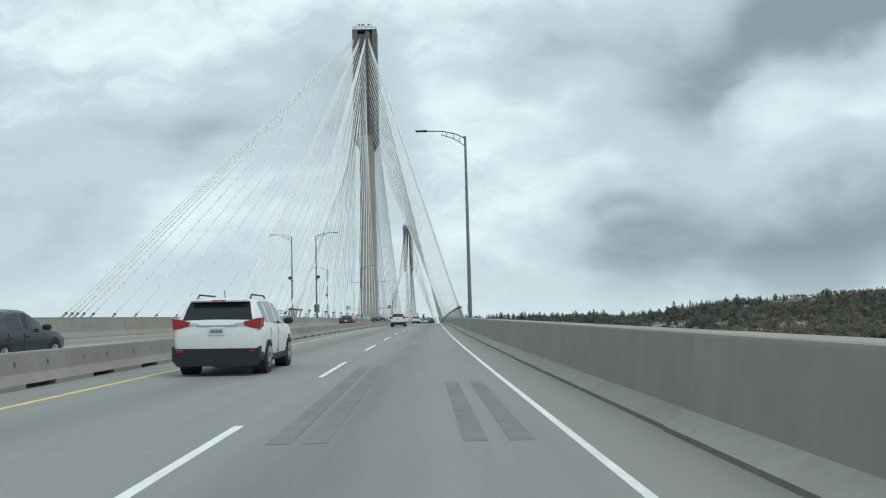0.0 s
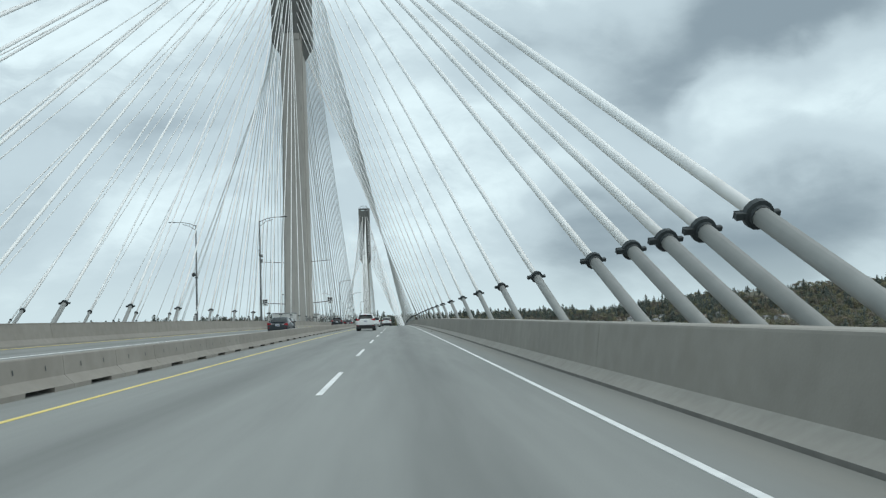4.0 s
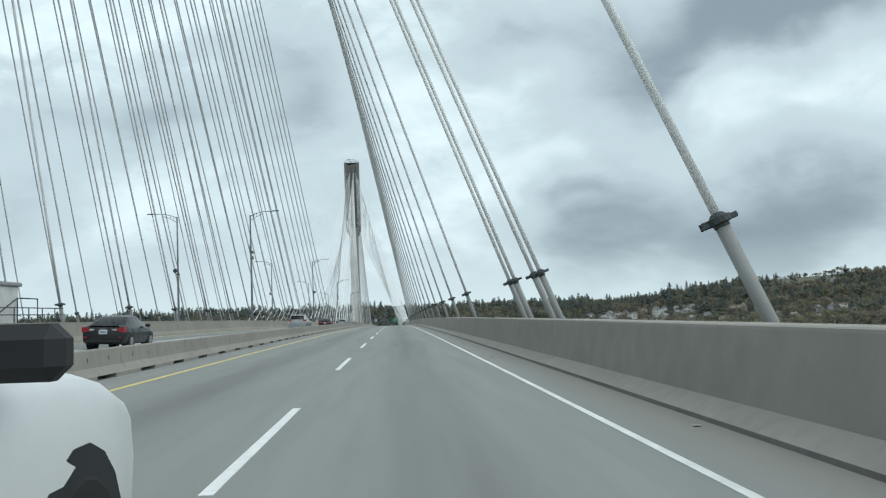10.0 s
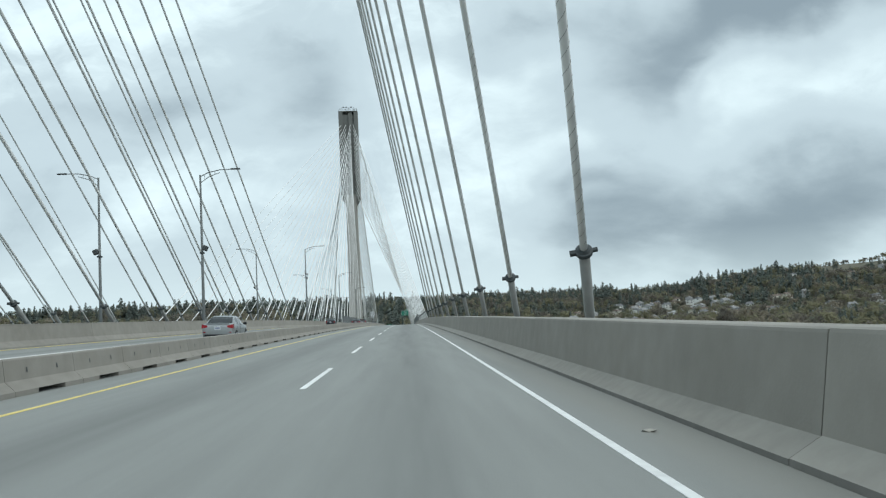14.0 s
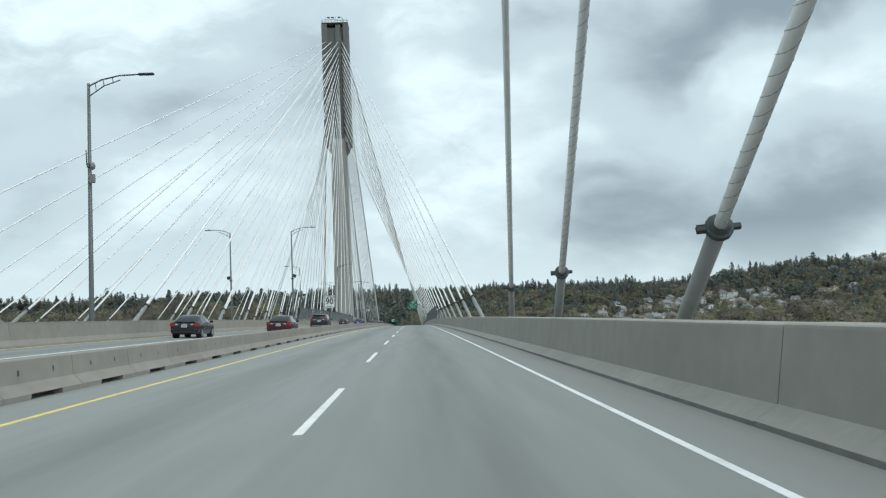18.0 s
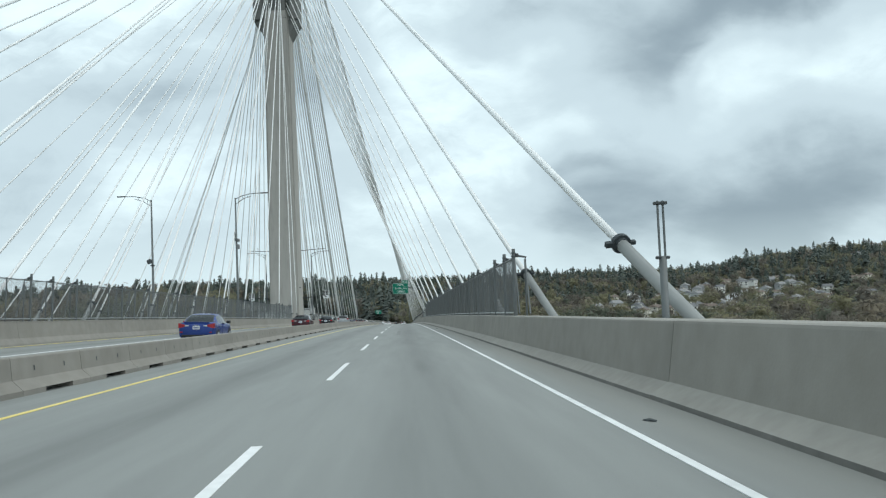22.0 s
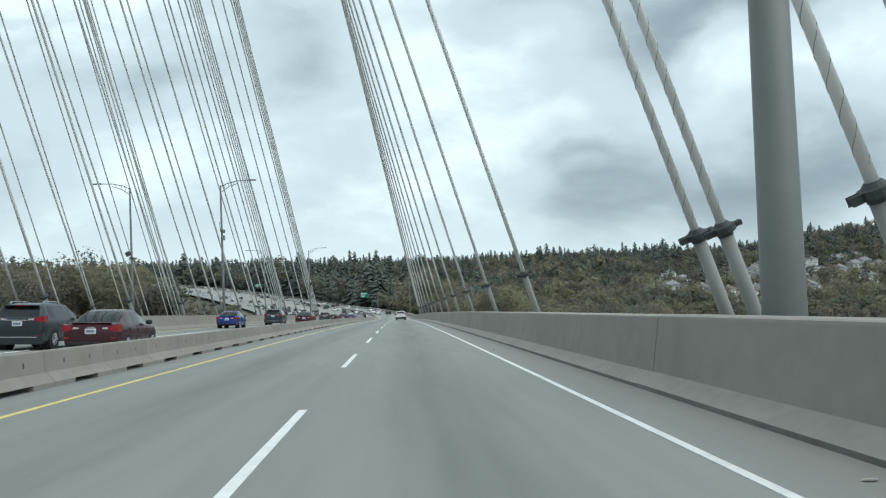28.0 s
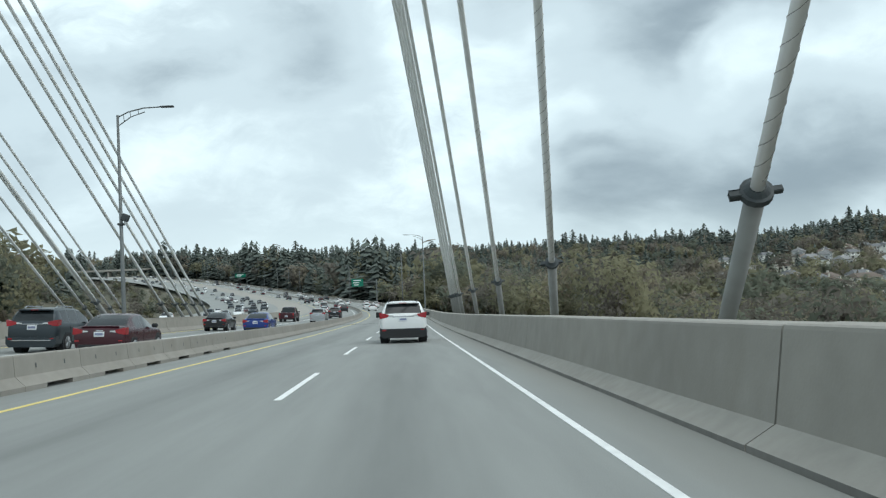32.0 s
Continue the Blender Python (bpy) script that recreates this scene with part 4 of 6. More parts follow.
def roadside(s0, s1, x0, x1, count, share, hf, hl):
    """Trees along the outer side of the far bend."""
    for _ in range(count):
        p = on_road(rnd.uniform(s0, s1), rnd.uniform(x0, x1))
        if rnd.random() < share:
            plant("fir", False, p.x, p.y, rnd.uniform(*hf) * rnd.uniform(0.55, 1.1), rnd.uniform(0.9, 1.6))
        else:
            plant("%s%d" % (rnd.choice(("leaf", "twig")), rnd.randrange(3)), False, p.x, p.y, rnd.uniform(*hl), rnd.uniform(0.9, 1.4))


scatter(-700, -40, 1180, 1850, 1700, (0.66, 0.20, 0.14), (16, 29), (14, 21))
scatter(-40, 760, 1400, 1850, 2100, (0.52, 0.26, 0.22), (14, 27), (12, 19))
scatter(30, 260, 470, 900, 700, (0.03, 0.40, 0.57), (9, 13), (11, 18))
scatter(60, 620, 640, 1150, 2300, (0.05, 0.48, 0.47), (12, 20), (10, 18))
scatter(60, 620, 1150, 1400, 1300, (0.20, 0.44, 0.36), (13, 24), (10, 16))
scatter(120, 760, 1240, 1450, 800, (0.36, 0.34, 0.30), (10, 18), (9, 14))
scatter(600, 960, 850, 1450, 1900, (0.26, 0.38, 0.36), (12, 22), (10, 16))
scatter(620, 1250, 500, 1850, 800, (0.40, 0.32, 0.28), (12, 21), (10, 15))
scatter(-210, -40, 720, 880, 230, (0.02, 0.50, 0.48), (15, 20), (12, 20))
scatter(-330, -70, 520, 800, 420, (0.02, 0.52, 0.46), (15, 22), (14, 22))
scatter(-620, -60, 800, 1300, 1000, (0.42, 0.32, 0.26), (12, 20), (12, 18))
scatter(1100, 1900, 100, 1900, 300, (0.5, 0.25, 0.25), (12, 22), (9, 15))
scatter(-1500, -420, 500, 1900, 550, (0.5, 0.27, 0.23), (13, 24), (11, 18))
# low scrub in the cleared sight line below the far viaduct
for _ in range(2400):
    x, y = rnd.uniform(-330, 40), rnd.uniform(680, 1330)
    off = (x - bend(y)) / math.hypot(1, bend(y + 1) - bend(y))
    if -170 < off < -37 and not free(x, y):
        plant("%s%d" % (rnd.choice(("leaf", "twig")), rnd.randrange(3)), False, x, y, rnd.uniform(3.0, 6.0), rnd.uniform(1.2, 1.9))
roadside(745, 900, 33, 60, 130, 0.05, (8, 11), (5, 9))
scatter(-500, 520, 1960, 2200, 650, (0.62, 0.21, 0.17), (14, 24), (12, 18))
roadside(900, 1440, 33, 120, 800, 0.60, (14, 28), (11, 18))
SHAPES = {
    ("fir", False): [fir_shape(k, 60) for k in range(9)], ("fir", True): [fir_shape(k + 40, 220) for k in range(5)],
    ("leaf", False): [leafy_shape(k, 104, 0.074) for k in range(8)], ("leaf", True): [leafy_shape(k + 60, 820, 0.0285, 13) for k in range(5)],
    ("twig", False): [leafy_shape(k + 20, 104, 0.066) for k in range(8)], ("twig", True): [leafy_shape(k + 80, 820, 0.025, 13) for k in range(5)],
}
WORDS = {"fir": ("dark green fir wood on the hillsides", FIR), "leaf0": ("olive broad-leaved trees in first leaf", LEAVES[0]), "leaf1": ("yellow-green broad-leaved trees in first leaf", LEAVES[1]), "leaf2": ("grey-green broad-leaved trees in first leaf", LEAVES[2]),
         "twig0": ("tan trees still bare of leaves", TWIGS[0]), "twig1": ("grey-brown trees still bare of leaves", TWIGS[1]), "twig2": ("dark brown trees still bare of leaves", TWIGS[2])}
for (kind, close), places in sorted(groves.items()):
    wood({"f": "fir_wood", "l": "leafy_wood", "t": "bare_wood"}[kind[0]], SHAPES[(kind.rstrip("012"), close)], places, WORDS[kind][1], WORDS[kind][0] + (" below the bridge" if close else ""), kind != "fir")

# ---- vehicles ----
PAINT = {
    "white": material("white_car_paint", (0.72, 0.74, 0.74), 0.3, vary=0.03, bump=0, spec=0.6),
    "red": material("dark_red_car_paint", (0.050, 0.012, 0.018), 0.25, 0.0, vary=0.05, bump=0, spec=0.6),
    "grey": material("slate_grey_car_paint", (0.034, 0.045, 0.053), 0.3, 0.3, vary=0.05, bump=0, spec=0.6),
    "black": material("black_car_paint", (0.018, 0.02, 0.023), 0.25, 0.1, vary=0.05, bump=0, spec=0.6),
    "blue": material("blue_car_paint", (0.02, 0.05, 0.23), 0.25, 0.2, vary=0.05, bump=0, spec=0.6),
    "silver": material("silver_car_paint", (0.36, 0.38, 0.39), 0.3, 0.5, vary=0.05, bump=0, spec=0.6),
}
CAR_GLASS = material("tinted_car_glass", (0.012, 0.016, 0.018), 0.05, vary=0.05, bump=0, spec=0.45)
RUBBER = material("tyre_rubber", (0.02, 0.02, 0.021), 0.9, vary=0.1, bump=0)
RIM = material("alloy_rim", (0.33, 0.34, 0.35), 0.35, 0.8, vary=0.05, bump=0)
TRIM = material("black_plastic_trim", (0.022, 0.024, 0.026), 0.7, vary=0.1, bump=0)
TAIL = material("red_tail_lamp", (0.31, 0.012, 0.018), 0.22, vary=0.05, bump=0, spec=0.7)
CLEAR = material("clear_lamp", (0.62, 0.64, 0.65), 0.15, 0.2, vary=0.05, bump=0, spec=0.7)
PLATE = material("pale_number_plate", (0.66, 0.68, 0.70), 0.5, vary=0.05, bump=0)
PLATE_BAR = material("blue_plate_bar", (0.20, 0.23, 0.34), 0.6, vary=0.05, bump=0)
CHROME = material("chrome_trim", (0.55, 0.56, 0.57), 0.2, 0.9, vary=0.05, bump=0)


# tables along the length: place, half width share, underside, belt, top, top width share
KINDS = {
    "suv": dict(L=4.57, W=1.84, wheel=0.36, axles=(0.95, 3.61), tail=1.09, plate=0.93, rear=(0.08, 0.34), front=(2.55, 3.45), glass=((0.62, 1.15), (1.23, 2.05), (2.13, 2.98)),
                st=((0.0, 0.86, 0.42, 0.84, 0.88, 0.82), (0.03, 0.93, 0.34, 1.02, 1.06, 0.84), (0.08, 0.965, 0.30, 1.12, 1.16, 0.85), (0.20, 1.0, 0.27, 1.13, 1.38, 0.79), (0.34, 1.0, 0.26, 1.13, 1.56, 0.735), (0.62, 1.0, 0.26, 1.11, 1.62, 0.725), (1.15, 1.0, 0.26, 1.09, 1.655, 0.725), (1.9, 1.0, 0.26, 1.07, 1.66, 0.72), (2.55, 1.0, 0.26, 1.06, 1.60, 0.73),
                    (2.98, 1.0, 0.26, 1.05, 1.37, 0.80), (3.45, 1.0, 0.26, 1.04, 1.08, 0.84), (3.9, 0.99, 0.26, 0.98, 1.02, 0.82), (4.35, 0.93, 0.28, 0.86, 0.90, 0.76), (4.52, 0.82, 0.36, 0.72, 0.75, 0.65), (4.57, 0.70, 0.42, 0.62, 0.64, 0.55))),
    "sedan": dict(L=4.55, W=1.76, wheel=0.32, axles=(0.92, 3.60), tail=0.84, plate=0.74, rear=(0.62, 1.34), front=(2.40, 3.35), glass=((1.12, 1.86), (1.94, 2.98)),
                  st=((0.0, 0.86, 0.40, 0.76, 0.79, 0.80), (0.03, 0.94, 0.30, 0.89, 0.92, 0.84), (0.12, 0.98, 0.24, 0.95, 0.985, 0.84), (0.62, 1.0, 0.22, 0.95, 1.01, 0.84), (0.95, 1.0, 0.20, 0.94, 1.21, 0.78), (1.34, 1.0, 0.20, 0.93, 1.365, 0.72), (1.75, 1.0, 0.20, 0.925, 1.425, 0.70), (2.15, 1.0, 0.20, 0.92, 1.425, 0.70), (2.40, 1.0, 0.20, 0.92, 1.39, 0.71),
                      (2.98, 1.0, 0.20, 0.915, 1.14, 0.77), (3.35, 1.0, 0.20, 0.91, 0.95, 0.82), (3.9, 0.98, 0.20, 0.85, 0.885, 0.80), (4.35, 0.90, 0.24, 0.73, 0.76, 0.75), (4.5, 0.80, 0.30, 0.63, 0.65, 0.65), (4.55, 0.68, 0.36, 0.56, 0.58, 0.55))),
    "retro": dict(L=4.29, W=1.70, wheel=0.32, axles=(0.75, 3.37), tail=0.92, plate=0.76, rear=(0.08, 0.52), front=(2.10, 2.85), glass=((0.62, 1.05), (1.12, 1.72), (1.80, 2.48)),
                  st=((0.0, 0.82, 0.38, 0.84, 0.88, 0.82), (0.03, 0.90, 0.30, 0.98, 1.02, 0.84), (0.08, 0.95, 0.26, 1.03, 1.07, 0.86), (0.52, 0.98, 0.23, 1.02, 1.50, 0.76), (0.9, 0.98, 0.22, 1.01, 1.585, 0.74), (1.5, 0.98, 0.22, 1.0, 1.60, 0.74), (2.10, 0.97, 0.22, 1.0, 1.53, 0.74), (2.48, 0.96, 0.22, 0.99, 1.29, 0.76), (2.85, 0.95, 0.22, 0.98, 1.03, 0.78), (3.5, 0.90, 0.24, 0.92, 0.97, 0.7), (4.15, 0.80, 0.30, 0.80, 0.85, 0.6), (4.29, 0.60, 0.36, 0.68, 0.70, 0.5))),
    "pickup": dict(L=5.6, W=1.95, wheel=0.39, axles=(1.15, 4.55), tail=0.98, plate=0.70, rear=(1.80, 2.02), front=(3.60, 4.30), glass=((2.10, 2.75), (2.83, 3.92)),
                   st=((0.0, 0.95, 0.50, 1.08, 1.10, 0.90), (0.05, 0.98, 0.40, 1.12, 1.13, 0.92), (1.80, 1.0, 0.36, 1.13, 1.14, 0.92), (2.02, 1.0, 0.36, 1.14, 1.76, 0.78), (2.4, 1.0, 0.36, 1.15, 1.84, 0.77), (3.2, 1.0, 0.36, 1.15, 1.85, 0.77), (3.60, 1.0, 0.36, 1.15, 1.78, 0.77), (3.92, 1.0, 0.36, 1.15, 1.52, 0.80), (4.30, 1.0, 0.36, 1.14, 1.17, 0.84), (5.2, 0.98, 0.40, 1.04, 1.08, 0.84), (5.5, 0.90, 0.46, 0.94, 0.97, 0.8), (5.6, 0.8, 0.52, 0.84, 0.86, 0.7))),
}


def section(k, y):
    """The car's cross-section at y, from one sill over the roof to the other."""
    w, zb, belt, top, wt = (lin(y, [(row[0], row[c]) for row in k["st"]]) for c in (1, 2, 3, 4, 5))
    w, wt = w * k["W"] / 2, wt * k["W"] / 2
    h, g = belt - zb, top - belt
    half = [(w * 0.80, zb), (w * 0.95, zb + 0.05), (w * 0.99, zb + 0.32 * h), (w, zb + 0.62 * h), (w * 0.985, belt - 0.06), (w * 0.955, belt),
            (w * 0.955 + (wt - w * 0.955) * 0.86, belt + 0.86 * g), (wt * 0.93, top - 0.02 * g), (wt * 0.5, top + 0.010), (0.0, top + 0.016)]
    return [(x, y, z) for x, z in half] + [(-x, y, z) for x, z in reversed(half[:-1])]


def skins(k):
    """The shell of a car, sorted into painted faces and panes."""
    ys = sorted({row[0] for row in k["st"]} | {v for a in k["glass"] for v in a} | set(k["rear"]) | set(k["front"]))
    rings = [section(k, y) for y in ys]
    m = len(rings[0])
    out = {}
    for i in range(len(ys) - 1):
        y0, y1 = ys[i] - 1e-6, ys[i + 1] + 1e-6
        for j in range(m):
            quad = [rings[i][j], rings[i][(j + 1) % m], rings[i + 1][(j + 1) % m], rings[i + 1][j]]
            key = "body"
            if j in (7, 8, 9, 10):
                if y0 + 1e-5 >= k["rear"][0] and y1 - 1e-5 <= k["rear"][1]:
                    key = "rear_window"
                elif y0 + 1e-5 >= k["front"][0] and y1 - 1e-5 <= k["front"][1]:
                    key = "windscreen"
            elif j in (5, 12):
                for q, (a, b) in enumerate(k["glass"]):
                    if y0 + 1e-5 >= a and y1 - 1e-5 <= b:
                        key = "side_window", q, j
            out.setdefault(key, []).append(quad)
    out["body"] += [rings[0][::-1], rings[-1]]
    return out


def skin(bm, faces):
    seen = {}
    for f in faces:
        vs = []
        for p in f:
            q = tuple(round(c, 5) for c in p)
            if q not in seen:
                seen[q] = bm.verts.new(p)
            if seen[q] not in vs:
                vs.append(seen[q])
        if len(vs) > 2:
            bm.faces.new(vs)
    return bm


def wedge(bm, pts, y0, y1):
    """A prism along y of an outline in x and z."""
    a = [bm.verts.new((x, y0, z)) for x, z in pts]
    b = [bm.verts.new((x, y1, z)) for x, z in pts]
    n = len(pts)
    bm.faces.new(a)
    bm.faces.new(b[::-1])
    for j in range(n):
        bm.faces.new((a[j], a[(j + 1) % n], b[(j + 1) % n], b[j]))
    bmesh.ops.recalc_face_normals(bm, faces=bm.faces)
    return bm


def smooth_part(name, bm, mat, parent, label=""):
    ob = part(name, bm, mat, parent, label, smooth=True)
    ob.data.set_sharp_from_angle(angle=radians(38))
    return ob


def car(kind, colour, m, label, detail=True, group="cars on the road"):
    k = KINDS[kind]
    L, W = k["L"], k["W"] / 2
    H = max(row[4] for row in k["st"])
    name = {"suv": "suv", "sedan": "sedan", "retro": "hatchback", "pickup": "pickup_truck"}[kind]
    t = thing(name, m, label, "car", group)
    paint = PAINT[colour]
    shell = skins(k)
    body = smooth_part("body", skin(bmesh.new(), shell["body"]), paint, t)
    smooth_part("rear_window", skin(bmesh.new(), shell["rear_window"]), CAR_GLASS, t, "dark tinted rear window")
    smooth_part("windscreen", skin(bmesh.new(), shell["windscreen"]), CAR_GLASS, t)
    for key in shell:
        if key[0] == "side_window":
            smooth_part("side_window", skin(bmesh.new(), shell[key]), CAR_GLASS, t)
    # wheels in dark arches
    wr_ = k["wheel"]
    for y in k["axles"]:
        for sd in (-1, 1):
            bm = bmesh.new()
            x0, x1 = sd * (W - 0.22), sd * (W + 0.005)
            tube(bm, [(sd * (W - 0.30), y, wr_ + 0.02), (sd * (W - 0.002), y, wr_ + 0.02)], wr_ + 0.06, 18)
            part("wheel_arch", bm, TRIM, t)
            wh = bmesh.new()
            tube(wh, [(x0, y, wr_), (x0 + sd * 0.03, y, wr_), (x1 - sd * 0.03, y, wr_), (x1 + sd * 0.005, y, wr_)], [wr_ - 0.04, wr_, wr_, wr_ - 0.04], 20)
            wheel = part("wheel", wh, RUBBER, t, "black tyre on a grey alloy rim")
            if detail:
                rm = bmesh.new()
                tube(rm, [(x1, y, wr_), (x1 + sd * 0.012, y, wr_)], [wr_ * 0.66, wr_ * 0.62], 16)
                for q in range(5):
                    a = q * 1.2566
                    tube(rm, [(x1 + sd * 0.014, y, wr_), (x1 + sd * 0.014, y + math.cos(a) * wr_ * 0.6, wr_ + math.sin(a) * wr_ * 0.6)], 0.03, 4)
                part("rim", rm, RIM, wheel)
    # lamps
    tz, pz = k["tail"], k["plate"]
    for sd in (-1, 1):
        if kind in ("suv", "sedan"):
            pts = [(sd * W * (1.005 if kind == "suv" else 0.975), tz + 0.12), (sd * W * 0.80, tz + 0.085), (sd * W * 0.60, tz + 0.035), (sd * W * 0.63, tz - 0.05), (sd * W * 0.82, tz - 0.10), (sd * W * 0.985, tz - 0.115)]
            y0 = 0.012 if kind == "suv" else -0.012
        else:
            pts = [(sd * W * 0.94, tz + 0.13), (sd * W * 0.76, tz + 0.13), (sd * W * 0.78, tz - 0.17), (sd * W * 0.93, tz - 0.17)]
            y0 = -0.006
        tl = part("tail_light", wedge(bmesh.new(), pts, y0, y0 + 0.34), TAIL, t, "red tail light")
        if kind in ("suv", "sedan") and detail:
            pts = [(sd * W * 0.60, tz + 0.03), (sd * W * 0.40, tz + 0.01), (sd * W * 0.42, tz - 0.025), (sd * W * 0.62, tz - 0.04)]
            part("reversing_light", wedge(bmesh.new(), pts, y0 - 0.004, y0 + 0.16), CLEAR, tl)
        fz = k["st"][-3][4]
        bm = bmesh.new()
        box(bm, sd * W * 0.56, sd * W * 0.86, L - 0.40, L - 0.13, fz - 0.16, fz - 0.03, 0.03)
        part("headlight", bm, CLEAR, t)
    if not detail:
        return t
    # bumper, plate, mirrors and fittings
    low_trim = TRIM if kind != "suv" or colour == "white" else paint
    bm = bmesh.new()
    if kind == "suv":
        pts = [(-W * 0.985, 0.62), (-W * 0.90, 0.575), (W * 0.90, 0.575), (W * 0.985, 0.62), (W * 0.975, 0.34), (W * 0.86, 0.21), (-W * 0.86, 0.21), (-W * 0.975, 0.34)]
        wedge(bm, pts, -0.05, 0.46)
    else:
        box(bm, -W * 0.80, W * 0.80, -0.02, 0.2, 0.28, 0.42, 0.04)
    bumper = part("rear_bumper", bm, low_trim, t, "lower rear bumper")
    if kind == "suv":
        if colour != "white":
            bm = bmesh.new()
            box(bm, -W * 0.78, W * 0.78, -0.065, -0.04, 0.44, 0.475, 0.008)
            part("bumper_strip", bm, CHROME, bumper, "chrome bumper strip")
        bm = bmesh.new()
        tube(bm, [(0.42, -0.02, 0.27), (0.42, 0.3, 0.27)], 0.035, 8)
        part("tail_pipe", bm, CHROME, t)
        for sd in (-1, 1):
            bm = bmesh.new()
            box(bm, sd * (W - 0.03), sd * (W + 0.012), 1.35, 3.2, 0.26, 0.40, 0.02)
            part("sill_trim", bm, TRIM, t)
    bm = bmesh.new()
    box(bm, -0.17, 0.17, -0.022, 0.06, pz - 0.085, pz + 0.085, 0.01)
    pl = part("number_plate", bm, PLATE, t)
    bm = bmesh.new()
    box(bm, -0.13, 0.13, -0.027, -0.020, pz - 0.035, pz + 0.04)
    part("plate_bar", bm, PLATE_BAR, pl)
    bm = bmesh.new()
    sw = 0.42 if kind == "suv" else 0.12
    box(bm, -sw, sw, 0.0, 0.06, pz + 0.10, pz + 0.135, 0.01)
    part("handle_strip", bm, CHROME if kind != "retro" else paint, t)
    b1 = k["front"][1]
    belt = lin(b1 - 0.6, [(row[0], row[3]) for row in k["st"]])
    for sd in (-1, 1):
        bm = bmesh.new()
        yy = b1 - 0.55
        box(bm, sd * (W - 0.02), sd * (W + 0.20), yy, yy + 0.13, belt - 0.0, belt + 0.15, 0.04)
        part("wing_mirror", bm, TRIM, t)
        for yy in (k["glass"][-2][0] + 0.08, k["glass"][-1][0] + 0.08):
            bm = bmesh.new()
            box(bm, sd * (W - 0.02), sd * (W + 0.02), yy, yy + 0.16, belt - 0.17, belt - 0.13, 0.008)
            part("door_handle", bm, paint, t)
            bm = bmesh.new()
            box(bm, sd * (W - 0.03), sd * (W + 0.0025), yy - 0.13, yy - 0.12, 0.42, belt - 0.07)
            part("door_gap", bm, TRIM, t)
        bm = bmesh.new()
        box(bm, sd * (W * 0.74), sd * (W * 0.88), -0.058, 0.03, 0.50, 0.54, 0.01)
        part("reflector", bm, TAIL, t)
    if kind == "suv":
        wr, r0 = W * 0.715, k["rear"][1]
        for sd in (-1, 1):
            bm = bmesh.new()
            tube(bm, [(sd * wr * 0.86, r0 + 0.3, H - 0.03), (sd * wr * 0.86, r0 + 0.45, H + 0.05), (sd * wr * 0.86, 2.1, H + 0.05), (sd * wr * 0.86, 2.3, H - 0.03)], 0.02, 6)
            part("roof_rail", bm, TRIM if colour == "white" else CHROME, t)
        bm = bmesh.new()
        box(bm, -wr * 0.90, wr * 0.90, r0 - 0.17, r0 + 0.15, 1.545, 1.60, 0.02)
        spoiler = part("roof_spoiler", bm, paint, t)
        bm = bmesh.new()
        box(bm, -0.14, 0.14, r0 - 0.175, r0 - 0.16, 1.56, 1.585)
        part("brake_light", bm, TAIL, spoiler)
        bm = bmesh.new()
        tube(bm, [(0, r0 + 0.45, H - 0.04), (0, r0 + 0.30, H + 0.14)], 0.008, 5)
        part("aerial", bm, TRIM, t)
        bm = bmesh.new()
        tube(bm, [(0.0, 0.09, 1.17), (0.30, 0.13, 1.22)], 0.012, 5)
        part("rear_wiper", bm, TRIM, t)
    if kind == "sedan":
        bm = bmesh.new()
        box(bm, -W * 0.70, W * 0.70, 0.05, 0.17, 0.99, 1.015, 0.01)
        part("boot_lip", bm, paint, t)
    return t


# in the near lanes
car("suv", "white", along(620.3, 23.05), "clean white compact suv with black lower bumper, driving ahead", group="vehicles in the near lanes")
# copies of the one moving suv, each placed to fit the camera's view
for s, x, where in ((-278.6, 19.1, "before the bridge"), (-195.6, 19.5, "on the bridge"), (-109.0, 19.6, "nearing the mast"), (-26.8, 20.7, "beside the mast")):
    car("suv", "white", along(s, x), "clean white compact suv with black bumper " + where, group="vehicles in the near lanes")
car("retro", "white", along(-62, 19.3), "cream white retro hatchback in the near lanes", group="vehicles in the near lanes")
